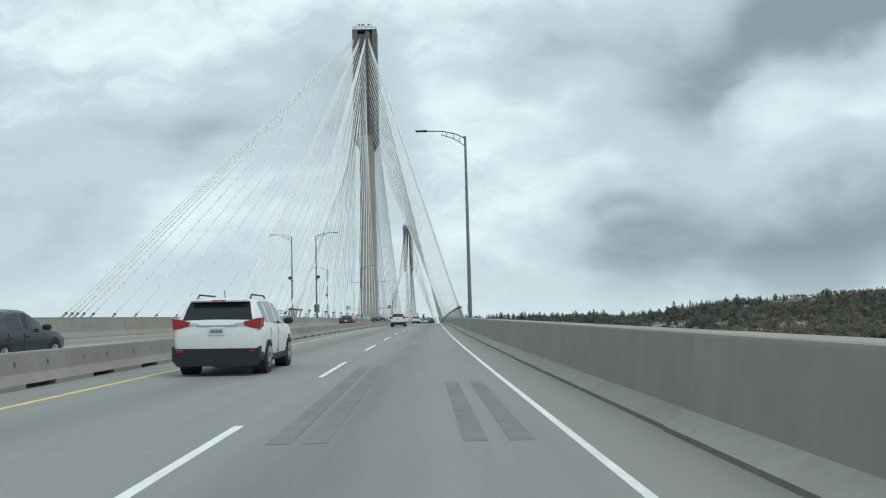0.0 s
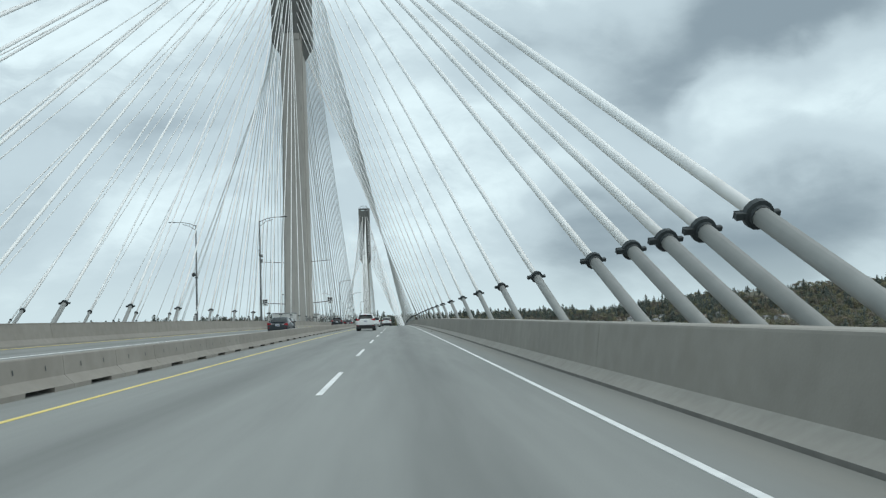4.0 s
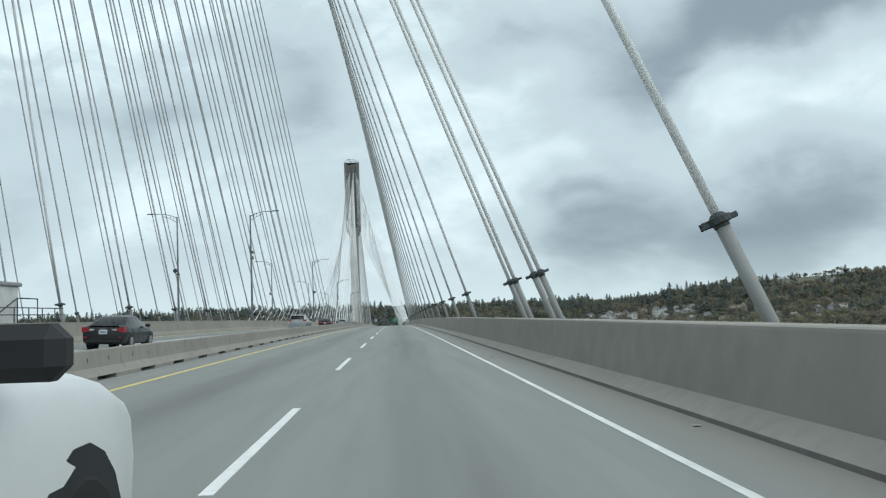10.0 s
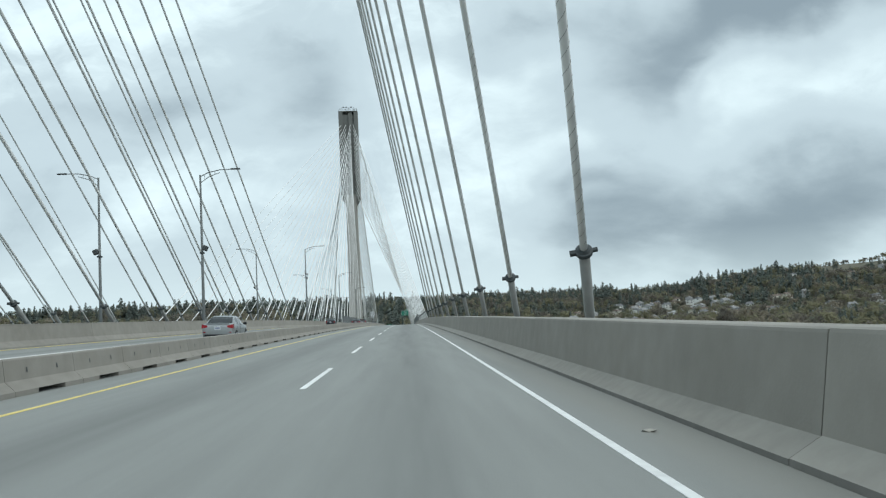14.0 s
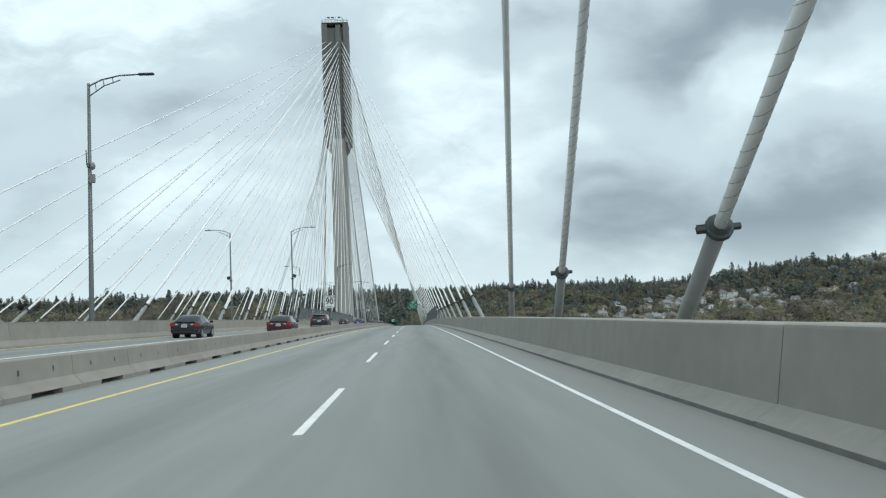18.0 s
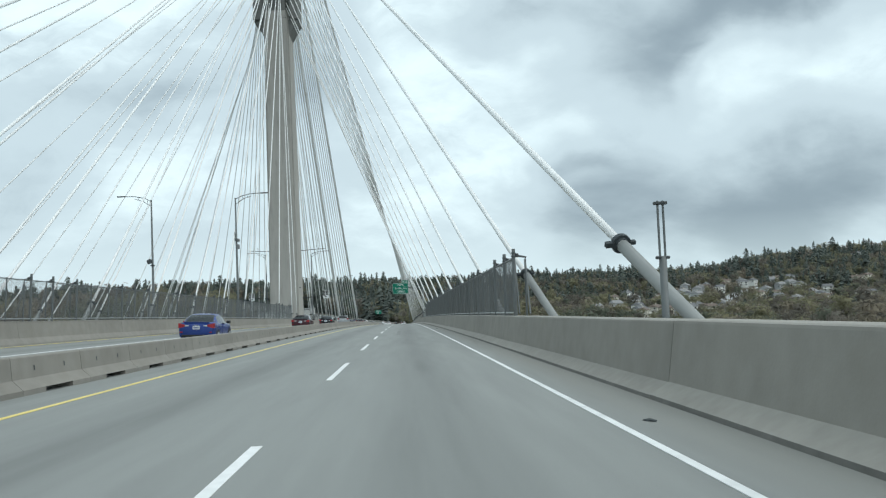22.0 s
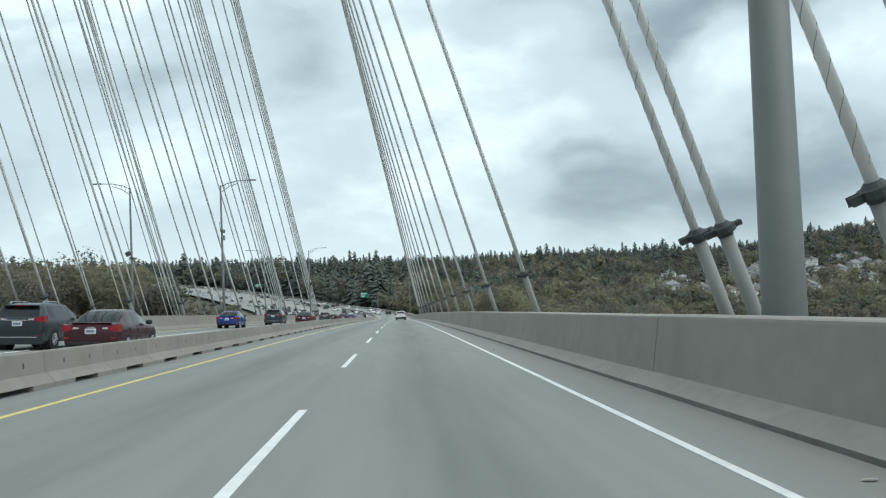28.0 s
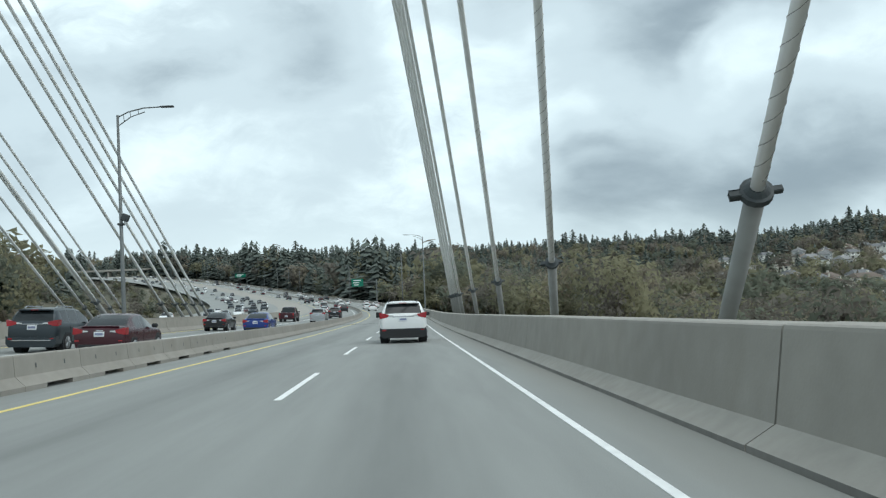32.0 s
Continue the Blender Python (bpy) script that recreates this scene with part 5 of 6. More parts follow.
# on the carriageway beyond the median
LANE_A, LANE_B = 12.6, 8.4
# red sedans and grey suvs repeat single moving cars, placed to fit the camera's view
for kind, colour, s, x, label in (
    ("sedan", "grey", -277, LANE_A, "slate grey sedan beyond the median"),
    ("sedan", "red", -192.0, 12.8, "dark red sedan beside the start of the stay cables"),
    ("sedan", "grey", -120, LANE_A, "slate grey sedan beyond the median barrier"),
    ("sedan", "black", -84, LANE_B, "black sedan beyond the median barrier"),
    ("suv", "black", -50, LANE_A, "black suv beyond the median barrier"),
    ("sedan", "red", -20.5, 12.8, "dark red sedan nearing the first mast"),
    ("sedan", "black", 9, 10.6, "black sedan passing the first mast"),
    ("suv", "silver", 60, LANE_A, "silver suv beyond the median barrier"),
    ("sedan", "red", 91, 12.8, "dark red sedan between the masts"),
    ("sedan", "grey", 104, LANE_B, "slate grey sedan in the far lane"),
    ("sedan", "silver", 131, LANE_A, "silver sedan beyond the median barrier"),
    ("sedan", "black", 246, LANE_B, "black sedan in the far lane"),
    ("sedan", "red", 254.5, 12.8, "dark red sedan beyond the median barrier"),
    ("suv", "black", 282, LANE_A, "black suv beyond the median barrier"),
    ("sedan", "blue", 345, LANE_A, "bright blue sedan beyond the median barrier"),
    ("sedan", "black", 362, LANE_B, "black sedan in the far lane"),
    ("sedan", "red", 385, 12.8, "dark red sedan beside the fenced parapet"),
    ("sedan", "black", 414, LANE_A, "black sedan near the second mast"),
    ("suv", "silver", 446, LANE_A, "silver suv passing the second mast"),
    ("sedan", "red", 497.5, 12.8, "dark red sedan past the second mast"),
    ("suv", "grey", 500.5, 9.2, "slate grey suv past the second mast"),
    ("sedan", "blue", 540, LANE_B, "blue sedan in the far lane"),
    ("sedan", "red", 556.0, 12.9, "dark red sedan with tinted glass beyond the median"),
    ("suv", "grey", 558.6, 9.4, "slate grey suv beside a red sedan"),
    ("suv", "grey", 618.7, 9.5, "slate grey suv with chrome trim beyond the median"),
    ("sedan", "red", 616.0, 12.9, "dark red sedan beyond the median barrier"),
    ("sedan", "black", 652, LANE_B, "black sedan approaching the far bend"),
    ("sedan", "blue", 646, LANE_A, "bright blue sedan beyond the median barrier"),
    ("pickup", "red", 690, LANE_B, "dark red pickup truck near the far bend"),
    ("suv", "silver", 686, LANE_A, "silver suv near the far bend"),
    ("suv", "black", 712, LANE_A, "black suv near the far bend"),
):
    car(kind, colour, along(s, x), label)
# far traffic on the bend
pool = [car(k, c, along(760 + 14 * i, LANE_A if i % 2 else LANE_B), "%s %s far off on the bend" % (c, w), False, "far traffic") for i, (k, c, w) in enumerate((("sedan", "white", "car"), ("suv", "black", "suv"), ("sedan", "silver", "car"), ("suv", "white", "suv"), ("pickup", "grey", "pickup truck"), ("sedan", "red", "car")))]
cr = random.Random(11)
for x, flip in ((LANE_A, 0), (LANE_B, 0), (19.3, 0), (22.9, 0), (-8.5, 1), (-12.4, 1), (-16.2, 1), (-20.2, 1)):
    s = 745 + cr.uniform(0, 40)
    while s < 1430:
        if not (x in (LANE_A, LANE_B) and s < 850):
            m = along(s, x)
            if flip:
                m = m @ pose(0, 0, 0, 0, 0, 180)
            copy_thing(cr.choice(pool), m)
        s += cr.uniform(22, 75)

# ---- chain-link fence on the parapets ----
WIRE = material("galvanised_wire", (0.20, 0.21, 0.21), 0.5, 0.5, vary=0.1, bump=0)
PALE_STEEL = material("bright_galvanised_pipe", (0.34, 0.355, 0.355), 0.45, 0.4, vary=0.08, bump=0)
BAY = 2.6


def prism(bm, a, b, r):
    a, b = Vector(a), Vector(b)
    d = (b - a).normalized()
    s = d.orthogonal().normalized()
    u = d.cross(s)
    ra = [bm.verts.new(a + (s * math.cos(q) + u * math.sin(q)) * r) for q in (0, 2.094, 4.189)]
    rb = [bm.verts.new(b + (s * math.cos(q) + u * math.sin(q)) * r) for q in (0, 2.094, 4.189)]
    for j in range(3):
        bm.faces.new((ra[j], ra[(j + 1) % 3], rb[(j + 1) % 3], rb[j]))


def link_mesh(height, gap=0.075, r=0.0035):
    """One bay of woven diamonds with barbed ends on top."""
    bm = bmesh.new()
    k = int((BAY + height) / gap)
    for sgn in (1, -1):
        for q in range(k):
            y0 = -height + q * gap
            y1 = y0 + height
            za, zb = 0.0, height
            if y0 < 0:
                za, y0 = -y0, 0.0
            if y1 > BAY:
                zb, y1 = height - (y1 - BAY), BAY
            if zb - za < 0.02:
                continue
            if sgn < 0:
                y0, y1 = BAY - y0, BAY - y1
            prism(bm, (0.004 * sgn, y0, za), (0.004 * sgn, y1, zb), r)
            if zb >= height - 1e-6:
                prism(bm, (0.004 * sgn, y1, zb), (0.004 * sgn, y1 + 0.02 * sgn, zb + 0.06), r)
    me = bpy.data.meshes.new("wire_mesh")
    bm.to_mesh(me)
    bm.free()
    me.materials.append(WIRE)
    return me


def shared(name, bm, mat):
    me = bpy.data.meshes.new(name)
    bm.to_mesh(me)
    bm.free()
    me.materials.append(mat)
    return me


FENCE_H = 1.92
wire_me = link_mesh(FENCE_H)
post_me = shared("post", tube(bmesh.new(), [(0, 0, -0.25), (0, 0, FENCE_H + 0.05)], 0.036, 8), GALV)
tall_me = shared("post", tube(bmesh.new(), [(0, 0, -0.25), (0, 0, FENCE_H + 0.32)], 0.06, 8), GALV)
rail_me = shared("rail", tube(bmesh.new(), [(0, 0, 0), (0, BAY, 0)], 0.027, 6), GALV)
low_rail_me = shared("lower_rail", tube(bmesh.new(), [(0, 0, 0), (0, BAY, 0)], 0.032, 6), PALE_STEEL)
brace_me = shared("brace", tube(bmesh.new(), [(0.42, -0.55, 0.05), (0.42, 0.20, FENCE_H - 0.1)], 0.03, 6), GALV)
clamp_bm = tube(bmesh.new(), [(-0.04, 0, FENCE_H + 0.12), (0.45, 0.22, FENCE_H + 0.05)], 0.035, 6)
for z in (FENCE_H + 0.04, FENCE_H + 0.16):
    tube(clamp_bm, [(0, 0, z), (0, 0, z + 0.035)], 0.078, 8)
box(clamp_bm, 0.05, 0.17, -0.04, 0.10, FENCE_H + 0.04, FENCE_H + 0.17, 0.02)
clamp_me = shared("clamp", clamp_bm, DARK_STEEL)


# posts of a fence from one stay to the next, measured from the stay; three of them are tall and braced
POSTS = ((-1.1, 1), (1.4, 1), (4.5, 1), (6.6, 0), (9.4, 0))


def fence(s0, s1, x, z, label):
    t = thing("fence", on_road(s0, x, z), label, "fence", "fences on the parapets")
    inv = t.matrix_basis.inverted()
    places = [(c + o, tall) for c in [319.5 + 12.96 * k for k in range(10)] for o, tall in POSTS if s0 <= c + o <= s1]
    side = 1 if x > 15 else -1
    for (s, tall), (s_next, _) in zip(places, places[1:] + [(places[-1][0], 0)]):
        m = inv @ along(s, x, z)
        if s_next > s:
            span = m @ Matrix.Diagonal((1, (s_next - s) / BAY, 1, 1))
            put("wire_mesh", wire_me, span, t)
            put("rail", rail_me, span @ Matrix.Translation((0, 0, FENCE_H)), t)
            put("lower_rail", low_rail_me, span @ Matrix.Translation((0, 0, 0.10)), t)
        put("post", tall_me if tall else post_me, m, t)
        if tall:
            out = m @ Matrix.Diagonal((side, 1, 1, 1))
            put("brace", brace_me, out, t)
            put("clamp", clamp_me, out, t)
            put("post", post_me, m @ Matrix.Translation((side * 0.42, 0.22, -0.05)), t)
    return t


fence(331.0, 437.0, 26.52, 1.0, "tall galvanised chain-link fence on top of the concrete parapet")
fence(322.0, 440.0, 4.98, 1.08, "galvanised chain-link fence on the inner concrete parapet")

# ---- signs ----
GREEN = material("green_sign_sheet", (0.0, 0.17, 0.105), 0.45, vary=0.06, grain=4, bump=0)
SIGN_WHITE = material("white_sign_sheet", (0.74, 0.76, 0.76), 0.45, vary=0.04, bump=0)
SIGN_BLACK = material("black_sign_sheet", (0.015, 0.015, 0.016), 0.5, vary=0.05, bump=0)
POST_GREY = material("painted_grey_post", (0.175, 0.19, 0.187), 0.55, 0.2, vary=0.08, grain=3, bump=0)


def words(name, text, size, at, mat, parent, align="CENTER", width=1.0):
    """Flat lettering facing the traffic, as one mesh; at: x and z of its middle line, y of the panel."""
    cu = bpy.data.curves.new(name, "FONT")
    cu.body, cu.size, cu.align_x, cu.align_y, cu.extrude = text, size, align, "CENTER", 0.004
    cu.offset = size * 0.012
    tmp = bpy.data.objects.new(name, cu)
    scene.collection.objects.link(tmp)
    bpy.context.view_layer.update()
    me = bpy.data.meshes.new_from_object(tmp.evaluated_get(bpy.context.evaluated_depsgraph_get()))
    bpy.data.objects.remove(tmp)
    me.transform(Matrix.Translation((at[0], at[1], at[2])) @ pose(0, 0, 0, 90, 0, 0) @ Matrix.Diagonal((width, 1, 1, 1)))
    me.materials.clear()
    me.materials.append(mat)
    ob = new(name, me)
    ob.parent = parent
    return ob


def rounded_panel(bm, x0, x1, z0, z1, r, y0, y1):
    pts = []
    for cx, cz, a0 in ((x1 - r, z1 - r, 0), (x0 + r, z1 - r, 90), (x0 + r, z0 + r, 180), (x1 - r, z0 + r, 270)):
        for q in range(5):
            a = radians(a0 + q * 22.5)
            pts.append((cx + r * math.cos(a), cz + r * math.sin(a)))
    f = [bm.verts.new((x, y0, z)) for x, z in pts]
    b = [bm.verts.new((x, y1, z)) for x, z in pts]
    k = len(pts)
    bm.faces.new(f)
    bm.faces.new(b[::-1])
    for j in range(k):
        bm.faces.new((f[j], f[(j + 1) % k], b[(j + 1) % k], b[j]))
    bmesh.ops.recalc_face_normals(bm, faces=bm.faces)
    return bm


def rim_panel(bm, x0, x1, z0, z1, r, w, y0, y1):
    """A rounded border line."""
    def ring(e, y):
        pts = []
        rr = max(0.02, r - e)
        for cx, cz, a0 in ((x1 - e - rr, z1 - e - rr, 0), (x0 + e + rr, z1 - e - rr, 90), (x0 + e + rr, z0 + e + rr, 180), (x1 - e - rr, z0 + e + rr, 270)):
            for q in range(5):
                a = radians(a0 + q * 22.5)
                pts.append(bm.verts.new((cx + rr * math.cos(a), y, cz + rr * math.sin(a))))
        return pts
    a, b = ring(0, y0), ring(w, y0)
    k = len(a)
    for j in range(k):
        bm.faces.new((a[j], a[(j + 1) % k], b[(j + 1) % k], b[j]))
    bmesh.ops.recalc_face_normals(bm, faces=bm.faces)
    return bm


SIGN_S, POST_X = 480.8, 27.33
base = on_road(SIGN_S, POST_X)
gantry = thing("exit_sign", (base.x, base.y, base.z), "green overhead exit sign on a grey cantilever post", "road sign")
bm = bmesh.new()
tube(bm, [(0, 0, -1.5), (0, 0, 1.0), (0, 0, 8.15)], [0.27, 0.27, 0.22], 16)
part("post", bm, POST_GREY, gantry, "thick round painted steel post", smooth=True)
bm = bmesh.new()
tube(bm, [(0.25, 0, 7.62), (-6.6, 0, 7.74)], [0.16, 0.12], 12)
part("arm", bm, POST_GREY, gantry, smooth=True)
bm = bmesh.new()
box(bm, -0.32, 0.32, -0.3, 0.3, 7.3, 8.2, 0.06)
part("arm_clamp", bm, POST_GREY, gantry)
X0, X1, Z0, Z1 = -6.42, -3.05, 6.42, 8.72
bm = rounded_panel(bmesh.new(), X0, X1, Z0, Z1, 0.12, -0.26, -0.20)
panel = part("panel", bm, GREEN, gantry, "green sign panel with white border and letters")
bm = rim_panel(bmesh.new(), X0 + 0.04, X1 - 0.04, Z0 + 0.04, Z1 - 0.04, 0.10, 0.035, -0.265, 0)
part("border", bm, SIGN_WHITE, panel)
cx = (X0 + X1) / 2
words("lettering", "152 St", 0.50, (cx, -0.264, Z1 - 0.40), SIGN_WHITE, panel)
words("lettering", "Surrey", 0.50, (X0 + 1.18, -0.264, Z1 - 1.05), SIGN_WHITE, panel)
words("lettering", "CITY", 0.25, (X1 - 0.76, -0.264, Z1 - 0.92), SIGN_WHITE, panel)
words("lettering", "CENTRE", 0.25, (X1 - 0.76, -0.264, Z1 - 1.19), SIGN_WHITE, panel)
words("lettering", "1400 m", 0.40, (cx + 0.05, -0.264, Z1 - 1.76), SIGN_WHITE, panel)
bm = rim_panel(bmesh.new(), cx - 0.75, cx + 0.83, Z1 - 2.03, Z1 - 1.49, 0.06, 0.03, -0.265, 0)
part("border", bm, SIGN_WHITE, panel)
bm = rounded_panel(bmesh.new(), X1 - 1.40, X1 - 0.02, Z1 + 0.03, Z1 + 0.62, 0.08, -0.26, -0.20)
tab = part("exit_tab", bm, GREEN, gantry, "small green exit number tab")
bm = rim_panel(bmesh.new(), X1 - 1.37, X1 - 0.05, Z1 + 0.06, Z1 + 0.59, 0.06, 0.03, -0.265, 0)
part("border", bm, SIGN_WHITE, tab)
words("lettering", "EXIT 48", 0.34, (X1 - 0.71, -0.264, Z1 + 0.325), SIGN_WHITE, tab)
bm = bmesh.new()
for x in (X0 + 0.6, X1 - 0.6):
    box(bm, x - 0.05, x + 0.05, -0.2, -0.05, Z0 + 0.1, Z1 - 0.1)
part("hanger", bm, GALV, gantry)

# speed limit on the median
m = along(259.0, MEDIAN_X)
limit = thing("speed_limit_sign", m, "white speed limit sign with black figures on the median", "road sign")
bm = bmesh.new()
box(bm, -0.045, 0.045, 0.0, 0.09, 0.645, 2.95, 0.01)
part("post", bm, GALV, limit)
bm = bmesh.new()
box(bm, -0.1, 0.1, -0.08, 0.16, 0.645, 0.70, 0.01)
part("base_plate", bm, GALV, limit)
bm = rounded_panel(bmesh.new(), -0.41, 0.41, 1.98, 2.98, 0.06, -0.03, -0.005)
panel = part("panel", bm, SIGN_WHITE, limit)
bm = rim_panel(bmesh.new(), -0.395, 0.395, 1.995, 2.965, 0.05, 0.022, -0.034, 0)
part("border", bm, SIGN_BLACK, panel)
words("lettering", "MAXIMUM", 0.15, (0, -0.033, 2.83), SIGN_BLACK, panel)
words("lettering", "90", 0.62, (0, -0.033, 2.49), SIGN_BLACK, panel)
words("lettering", "km/h", 0.19, (0, -0.033, 2.12), SIGN_BLACK, panel)


def lane_sign(i, sx):
    """Arms on the mast's flank over a carriageway: a bare upper one, and a lower one with a bus-lane sign."""
    y, z = MAST_Y[i] + 3.0, deck(MAST_Y[i])
    t = thing("lane_sign", (sx * 2.55, y, z), "black and white lane sign on a steel arm off the mast", "road sign", "lane signs on the masts")
    bm = bmesh.new()
    tube(bm, [(0, 0, 15.6), (sx * 5.2, 0, 15.9)], [0.07, 0.045], 8)
    tube(bm, [(sx * 3.4, 0, 15.8), (sx * 3.4, 0, 16.5)], 0.03, 6)
    part("upper_arm", bm, DARK_STEEL, t)
    bm = bmesh.new()
    tube(bm, [(-sx * 0.1, 0, 6.0), (sx * 0.2, 0, 6.0), (sx * 5.6, 0, 6.4)], [0.16, 0.09, 0.06], 8)
    part("lower_arm", bm, DARK_STEEL, t)
    bm = bmesh.new()
    box(bm, sx * 4.9 - 0.58, sx * 4.9 + 0.58, -0.16, -0.10, 5.75, 7.25, 0.02)
    panel = part("panel", bm, SIGN_WHITE, t)
    c = sx * 4.9
    bm = bmesh.new()
    box(bm, c - 0.54, c - 0.14, -0.172, -0.162, 6.3, 7.2)
    part("dark_field", bm, SIGN_BLACK, panel)
    bm = bmesh.new()
    vs = [bm.verts.new(p) for p in ((c - 0.34, -0.178, 6.42), (c - 0.22, -0.178, 6.75), (c - 0.34, -0.178, 7.08), (c - 0.46, -0.178, 6.75))]
    us = [bm.verts.new(p) for p in ((c - 0.34, -0.178, 6.54), (c - 0.28, -0.178, 6.75), (c - 0.34, -0.178, 6.96), (c - 0.40, -0.178, 6.75))]
    for j in range(4):
        bm.faces.new((vs[j], vs[(j + 1) % 4], us[(j + 1) % 4], us[j]))
    part("diamond", bm, SIGN_WHITE, panel)
    bm = bmesh.new()
    box(bm, c - 0.06, c + 0.48, -0.172, -0.162, 6.83, 7.14, 0.002)
    box(bm, c - 0.06, c + 0.48, -0.172, -0.162, 6.42, 6.62)
    box(bm, c + 0.06, c + 0.36, -0.172, -0.162, 6.62, 6.72)
    part("vehicle_shapes", bm, SIGN_BLACK, panel)
    bm = bmesh.new()
    vs = [bm.verts.new(p) for p in ((c - 0.26, -0.17, 6.16), (c + 0.26, -0.17, 6.16), (c, -0.17, 5.84))]
    bm.faces.new(vs)
    box(bm, c - 0.05, c + 0.05, -0.172, -0.164, 6.1, 6.27)
    part("arrow", bm, SIGN_BLACK, panel)
    bm = bmesh.new()
    tube(bm, [(0, -4.2, 8.0), (sx * 0.25, -4.5, 8.05)], 0.05, 6)
    box(bm, sx * 0.25 - 0.2, sx * 0.25 + 0.2, -4.95, -4.45, 8.0, 8.12, 0.03)
    part("flood_lamp", bm, DARK_STEEL, t)
    return t


for i in (0, 1):
    lane_sign(i, 1)
    lane_sign(i, -1)


# ---- huts and stairs between the decks at the masts ----
HUT = material("off_white_hut_panel", (0.66, 0.67, 0.65), 0.6, vary=0.08, grain=2, dirt=(0.36, 0.36, 0.34), dirt_amount=0.4)
HUT_ROOF = material("grey_hut_roof", (0.30, 0.31, 0.31), 0.7, vary=0.08)
for i in (0, 1):
    z = deck(MAST_Y[i]) + 0.25
    plat = mesh_object("platform", [(x, MAST_Y[i] + y, z + h) for h in (-0.4, 0.0) for x, y in ((-4.5, -22), (4.5, -22), (4.5, 22), (-4.5, 22))],
                       [(3, 2, 1, 0), (4, 5, 6, 7), (0, 1, 5, 4), (1, 2, 6, 5), (2, 3, 7, 6), (3, 0, 4, 7)], DECK_EDGE)
    tagged(plat, "grey steel service platform between the decks", "platform", kind="structure")
    for y0, x0 in ((10.5, -0.5), (-16.5, -3.0)):
        t = thing("service_hut", (x0, MAST_Y[i] + y0, z), "off-white flat-roofed service hut beside the mast", "hut", "huts at the masts")
        bm = bmesh.new()
        box(bm, 0, 4.2, 0, 6.5, 0, 3.2, 0.03)
        part("wall", bm, HUT, t)
        bm = bmesh.new()
        box(bm, -0.15, 4.35, -0.15, 6.65, 3.2, 3.4, 0.04)
        part("roof", bm, HUT_ROOF, t)
        bm = bmesh.new()
        box(bm, 2.2, 2.9, -0.04, 0.02, 1.5, 2.2, 0.01)
        part("vent", bm, DARK_STEEL, t)
        bm = bmesh.new()
        box(bm, 0.6, 1.5, -0.04, 0.02, 0.05, 2.1, 0.01)
        part("door", bm, HUT_ROOF, t)
        bm = bmesh.new()
        box(bm, 4.19, 4.24, 1.6, 2.3, 1.4, 2.1, 0.01)
        part("vent", bm, DARK_STEEL, t)
    for y0, y1 in ((-21, -5.5), (5.5, 21)):
        t = thing("handrail", (4.35, MAST_Y[i] + y0, z), "dark steel handrail of the service stairs", "handrail", "handrails at the masts")
        L = y1 - y0
        for h in (1.05, 1.75, 2.1):
            bm = bmesh.new()
            tube(bm, [(0, 0, h), (0, L, h)], 0.03, 6)
            part("rail", bm, DARK_STEEL, t)
        for q in range(int(L / 1.6) + 1):
            bm = bmesh.new()
            tube(bm, [(0, q * 1.6, 0), (0, q * 1.6, 2.1)], 0.03, 6)
            part("post", bm, DARK_STEEL, t)
        bm = bmesh.new()
        tube(bm, [(-0.4, L * 0.45, 1.1), (-0.4, L * 0.7, 2.6), (-0.4, L * 0.85, 2.6)], 0.035, 6)
        tube(bm, [(-0.4, L * 0.7, 1.1), (-0.4, L * 0.7, 2.6)], 0.03, 6)
        tube(bm, [(-0.4, L * 0.85, 1.1), (-0.4, L * 0.85, 2.6)], 0.03, 6)
        part("stair_rail", bm, DARK_STEEL, t)

# ---- expansion joints, patches and litter on the road ----
for s, where in ((-187.5, "joint where the stay bridge begins"), (671.5, "joint where the stay bridge ends")):
    for x0, x1 in ((16.45, 25.85), (5.7, 15.7)):
        j = sweep("expansion_joint", [(x0, 0.004), (x0, 0.012), (x1, 0.012), (x1, 0.004)], s, s + 0.45, 0.45, DARK_STEEL)
        tagged(j, "dark steel expansion " + where, "expansion joint", kind="structure")
patch = sweep("road_patch", [(16.5, 0.002), (16.5, 0.005), (25.7, 0.005), (25.7, 0.002)], -191.0, -187.6, 1.0, TYRE_MARK)
tagged(patch, "dark asphalt patch across both lanes by the joint", "road patch", kind="structure")
for s0, s1, x in ((-288, -276, 22.0), (-288, -276, 22.35), (-288, -281, 23.9), (-288, -281, 24.35), (352, 364, 22.5)):
    w0 = 0.12
    k = sweep("tyre_mark", [(x - w0, 0.002), (x - w0, 0.004), (x + w0, 0.004), (x + w0, 0.002)], s0, s1, 2, TYRE_MARK)
    tagged(k, "dark worn tyre mark on the asphalt", "tyre mark", kind="structure")
LITTER = material("pale_litter", (0.42, 0.40, 0.36), 0.8, vary=0.2)
lr = random.Random(3)
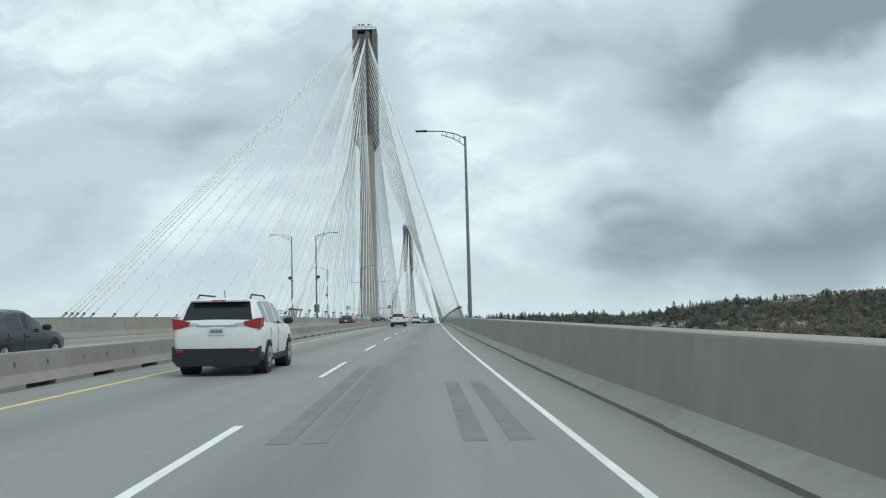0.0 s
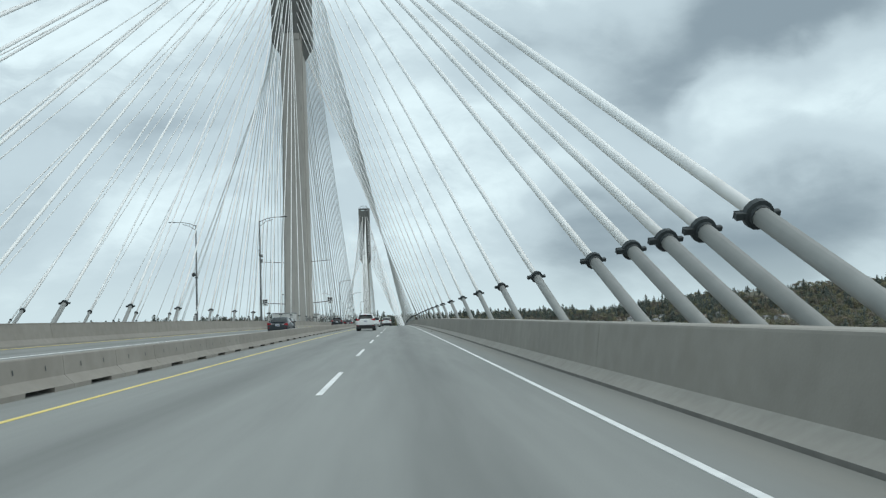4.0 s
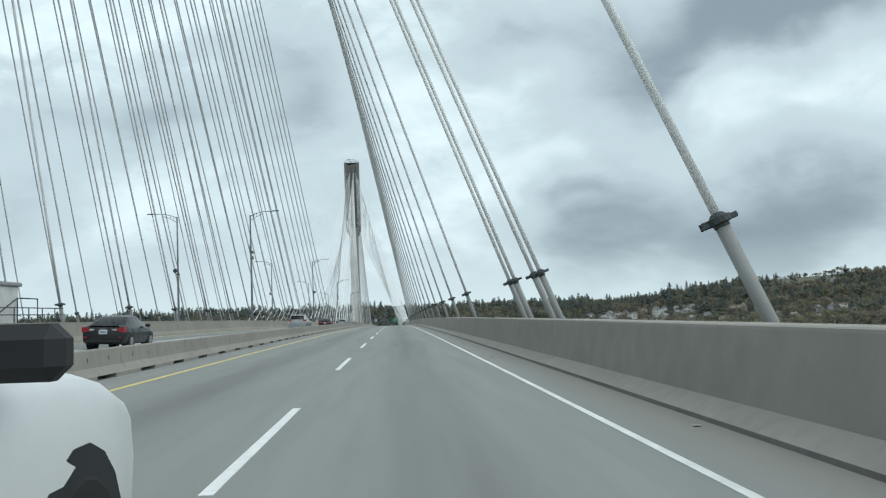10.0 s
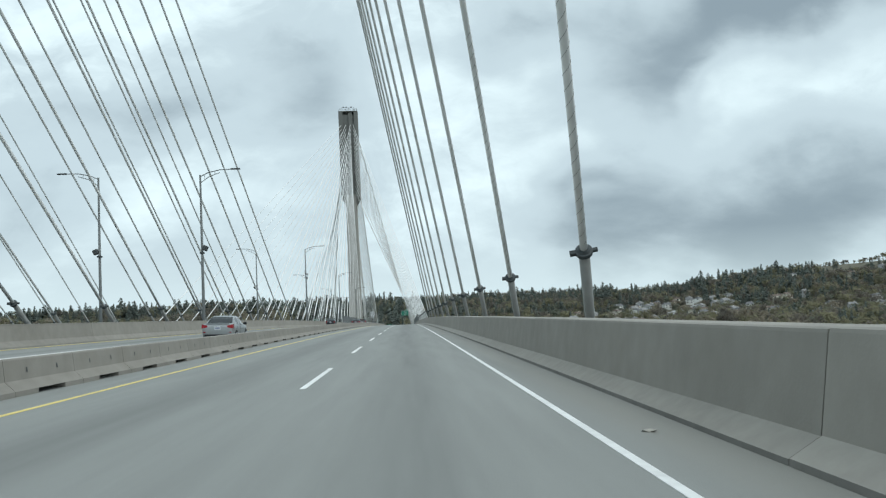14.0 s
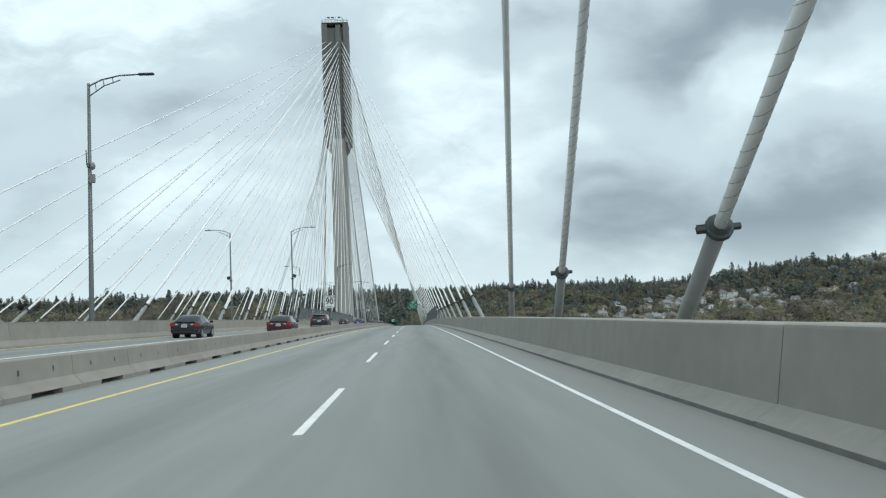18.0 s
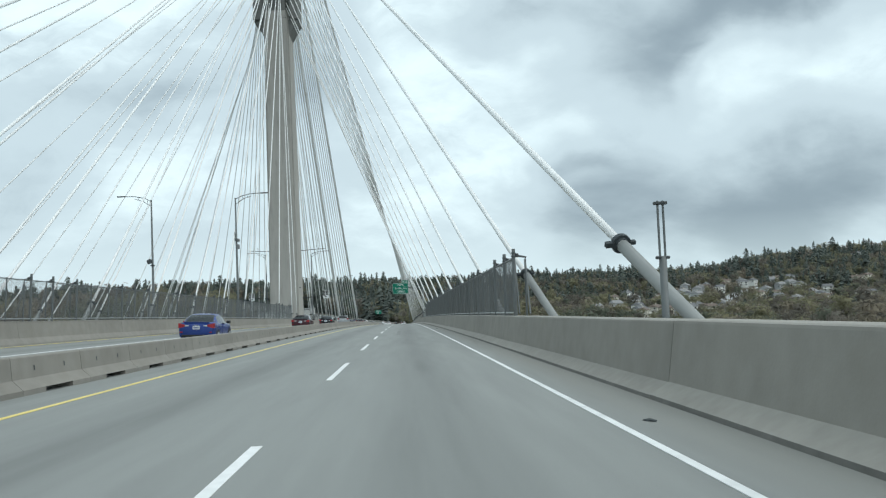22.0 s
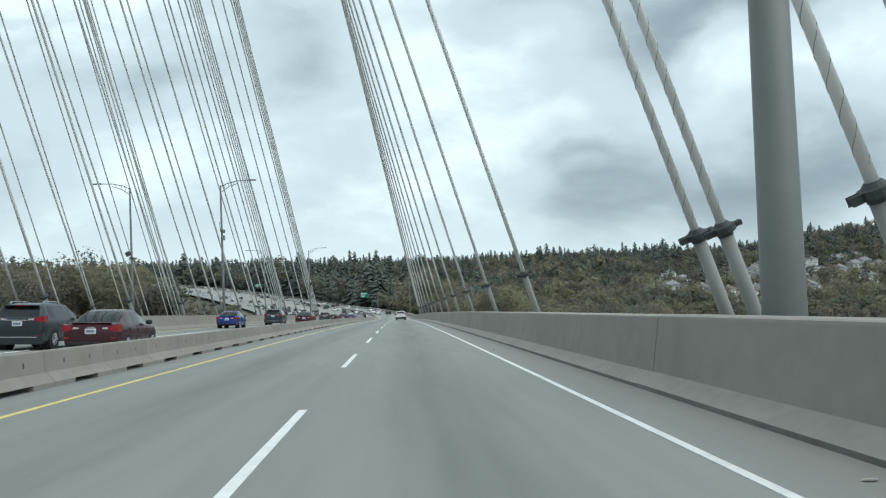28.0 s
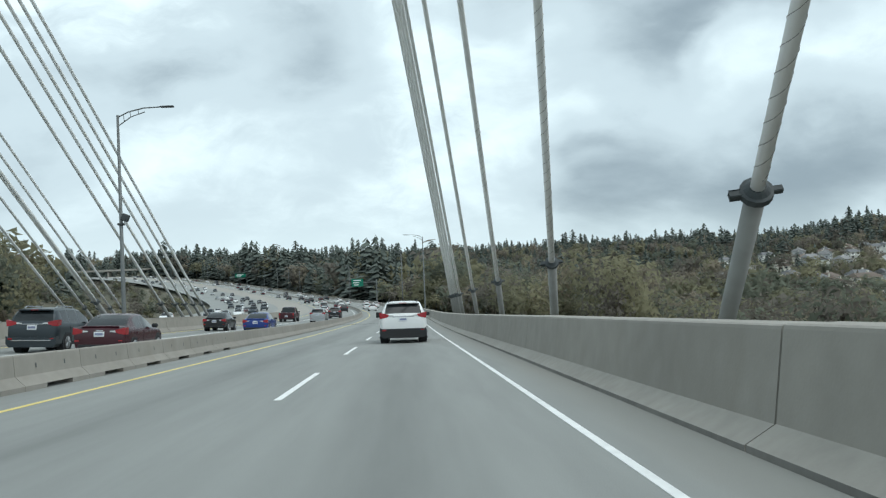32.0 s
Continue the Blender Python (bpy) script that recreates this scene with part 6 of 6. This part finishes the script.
for q in range(46):
    s, x = lr.uniform(-275, 600), lr.uniform(25.15, 25.8)
    bm = bmesh.new()
    r = bmesh.ops.create_icosphere(bm, subdivisions=1, radius=1.0)
    for v in bm.verts:
        v.co *= lr.uniform(0.6, 1.1)
    bm.transform(Matrix.Diagonal((lr.uniform(0.03, 0.08), lr.uniform(0.05, 0.14), lr.uniform(0.012, 0.03), 1)))
    me = bpy.data.meshes.new("road_debris")
    bm.to_mesh(me)
    bm.free()
    me.materials.append(LITTER if q % 3 else DARK_STEEL)
    ob = new("road_debris", me)
    ob.matrix_basis = along(s, x, 0.012) @ pose(0, 0, 0, 0, 0, lr.uniform(0, 180))
    tagged(ob, "small scrap of debris on the hard shoulder", "debris", "debris on the shoulder")

# ---- houses on the hillside ----
STREET_GREY = material("pale_street", (0.36, 0.37, 0.37), 0.85, vary=0.12, grain=1.5)
SIDING = [material("pale_house_wall", (0.78, 0.78, 0.75), 0.8, vary=0.08), material("cream_house_wall", (0.62, 0.59, 0.52), 0.8, vary=0.08), material("grey_house_wall", (0.44, 0.45, 0.46), 0.8, vary=0.08)]
ROOF = [material("grey_shingles", (0.16, 0.165, 0.17), 0.9, vary=0.15, grain=3), material("brown_shingles", (0.15, 0.12, 0.10), 0.9, vary=0.15, grain=3), material("pale_shingles", (0.25, 0.25, 0.25), 0.9, vary=0.1, grain=3)]
PANE = material("house_window", (0.04, 0.05, 0.06), 0.1, vary=0.1, bump=0, spec=0.6)


def house(kind, label):
    w, d, h, rise = ((11, 9, 5.6, 2.6), (14, 9, 5.2, 2.2), (10, 10, 6.6, 2.8))[kind]
    t = thing("house", (0, 0, 0), label, "house", "houses on the hillside")
    bm = bmesh.new()
    box(bm, -w / 2, w / 2, -d / 2, d / 2, -4, h, 0.0)
    part("wall", bm, SIDING[kind], t)
    bm = bmesh.new()
    e = 0.6
    vs = [bm.verts.new(p) for p in ((-w / 2 - e, -d / 2 - e, h), (w / 2 + e, -d / 2 - e, h), (w / 2 + e, d / 2 + e, h), (-w / 2 - e, d / 2 + e, h), (-w / 2 + 1, 0, h + rise), (w / 2 - 1, 0, h + rise))]
    for f in ((0, 1, 5, 4), (1, 2, 5), (2, 3, 4, 5), (3, 0, 4), (3, 2, 1, 0)):
        bm.faces.new([vs[q] for q in f])
    roof = part("roof", bm, ROOF[kind], t)
    bm = bmesh.new()
    box(bm, w * 0.2, w * 0.2 + 0.9, 0.6, 1.5, h + rise * 0.3, h + rise + 0.8)
    part("chimney", bm, SIDING[1], roof)
    for sy in (-1,):
        for q in range(2):
            for lv in (1.0, 3.6):
                x = -w * 0.25 + q * w * 0.5
                bm = bmesh.new()
                box(bm, x - 0.8, x + 0.8, sy * d / 2 - 0.06, sy * d / 2 + 0.05, lv, lv + 1.35, 0.0)
                part("window", bm, PANE, t)
    for q in range(1):
        bm = bmesh.new()
        box(bm, -w / 2 - 0.06, -w / 2 + 0.05, -d * 0.3 + q * d * 0.5, -d * 0.3 + q * d * 0.5 + 1.3, 3.4, 4.8)
        part("window", bm, PANE, t)
    bm = bmesh.new()
    box(bm, -w * 0.4, w * 0.1, -d / 2 - 1.6, -d / 2, 2.7, 2.9)
    part("balcony", bm, SIDING[0], t)
    return t


hp = [house(0, "pale two-storey house with a grey roof among trees"), house(1, "cream house with a brown roof among trees"), house(2, "grey house with a pale roof among trees")]
for k, (x, y) in enumerate(PLOTS):
    m = pose(x, y, land(x, y) + 1.9, 0, 0, hr.uniform(-45, 45) + 20)
    if k < 3:
        hp[k].matrix_basis = m
    else:
        copy_thing(hp[k % 3], m)


# the street between the houses
rows = []
for (x, y), (x2, y2) in zip(STREET, STREET[1:] + [(2 * STREET[-1][0] - STREET[-2][0], 2 * STREET[-1][1] - STREET[-2][1])]):
    side = Vector((y2 - y, x - x2, 0)).normalized() * 6.0
    rows += [(x + side.x * q, y + side.y * q, max(land(x + side.x, y + side.y), land(x, y), land(x - side.x, y - side.y)) + 0.9 + dz) for q, dz in ((-1, -1.5), (-1, 0), (1, 0), (1, -1.5))]
hill_street = mesh_object("hillside_street", rows, [(4 * q + c, 4 * q + c + 1, 4 * q + c + 5, 4 * q + c + 4) for q in range(len(STREET) - 1) for c in range(3)], STREET_GREY)
tagged(hill_street, "pale worn street climbing between hillside houses", "street", kind="structure")


# ---- far signs and the overpass on the bend ----
def far_sign(s, x, w):
    t = thing("guide_sign", on_road(s, x), "green overhead guide sign far along the bend", "road sign", "far guide signs")
    bm = bmesh.new()
    tube(bm, [(0, 0, -1), (0, 0, 8.5)], 0.22, 10)
    part("post", bm, POST_GREY, t)
    bm = bmesh.new()
    tube(bm, [(0, 0, 7.6), (-8.0, 0, 7.6)], 0.14, 8)
    part("arm", bm, POST_GREY, t)
    bm = rounded_panel(bmesh.new(), -8.4, -8.4 + w, 6.3, 8.9, 0.1, -0.25, -0.2)
    p = part("panel", bm, GREEN, t)
    bm = bmesh.new()
    for q, (a, b) in enumerate(((0.15, 0.8), (0.12, 0.65), (0.2, 0.6))):
        box(bm, -8.4 + w * a, -8.4 + w * b, -0.262, -0.252, 8.2 - q * 0.75, 8.5 - q * 0.75)
    part("text_bar", bm, SIGN_WHITE, p)


far_sign(864, 28.5, 4.0)
far_sign(1180, 27.5, 7.5)
over = thing("overpass", on_road(1452, 0, 0), "pale concrete overpass across the far highway", "overpass")
bm = bmesh.new()
box(bm, -40, 40, -6, 6, 5.6, 6.6, 0.05)
part("deck", bm, CONCRETE_LIGHT, over)
for sy in (-6, 5.7):
    bm = bmesh.new()
    box(bm, -40, 40, sy, sy + 0.3, 6.6, 7.3, 0.03)
    part("parapet", bm, CONCRETE_LIGHT, over)
for x in (-34, 0, 34):
    bm = bmesh.new()
    box(bm, x - 0.8, x + 0.8, -4, 4, -3, 5.6, 0.1)
    part("pier", bm, CONCRETE_LIGHT, over)

# the abutment that closes the gap between the decks
p = on_road(676.0, 0.0)
abut = mesh_object("abutment_wall", [(p.x + x, p.y + y, p.z + z) for z in (-9, -0.05) for x, y in ((-4.85, -0.6), (4.85, -0.6), (4.85, 0.3), (-4.85, 0.3))],
                   [(3, 2, 1, 0), (4, 5, 6, 7), (0, 1, 5, 4), (1, 2, 6, 5), (2, 3, 7, 6), (3, 0, 4, 7)], CONCRETE)
tagged(abut, "grey concrete abutment between the two decks", "abutment", kind="structure")
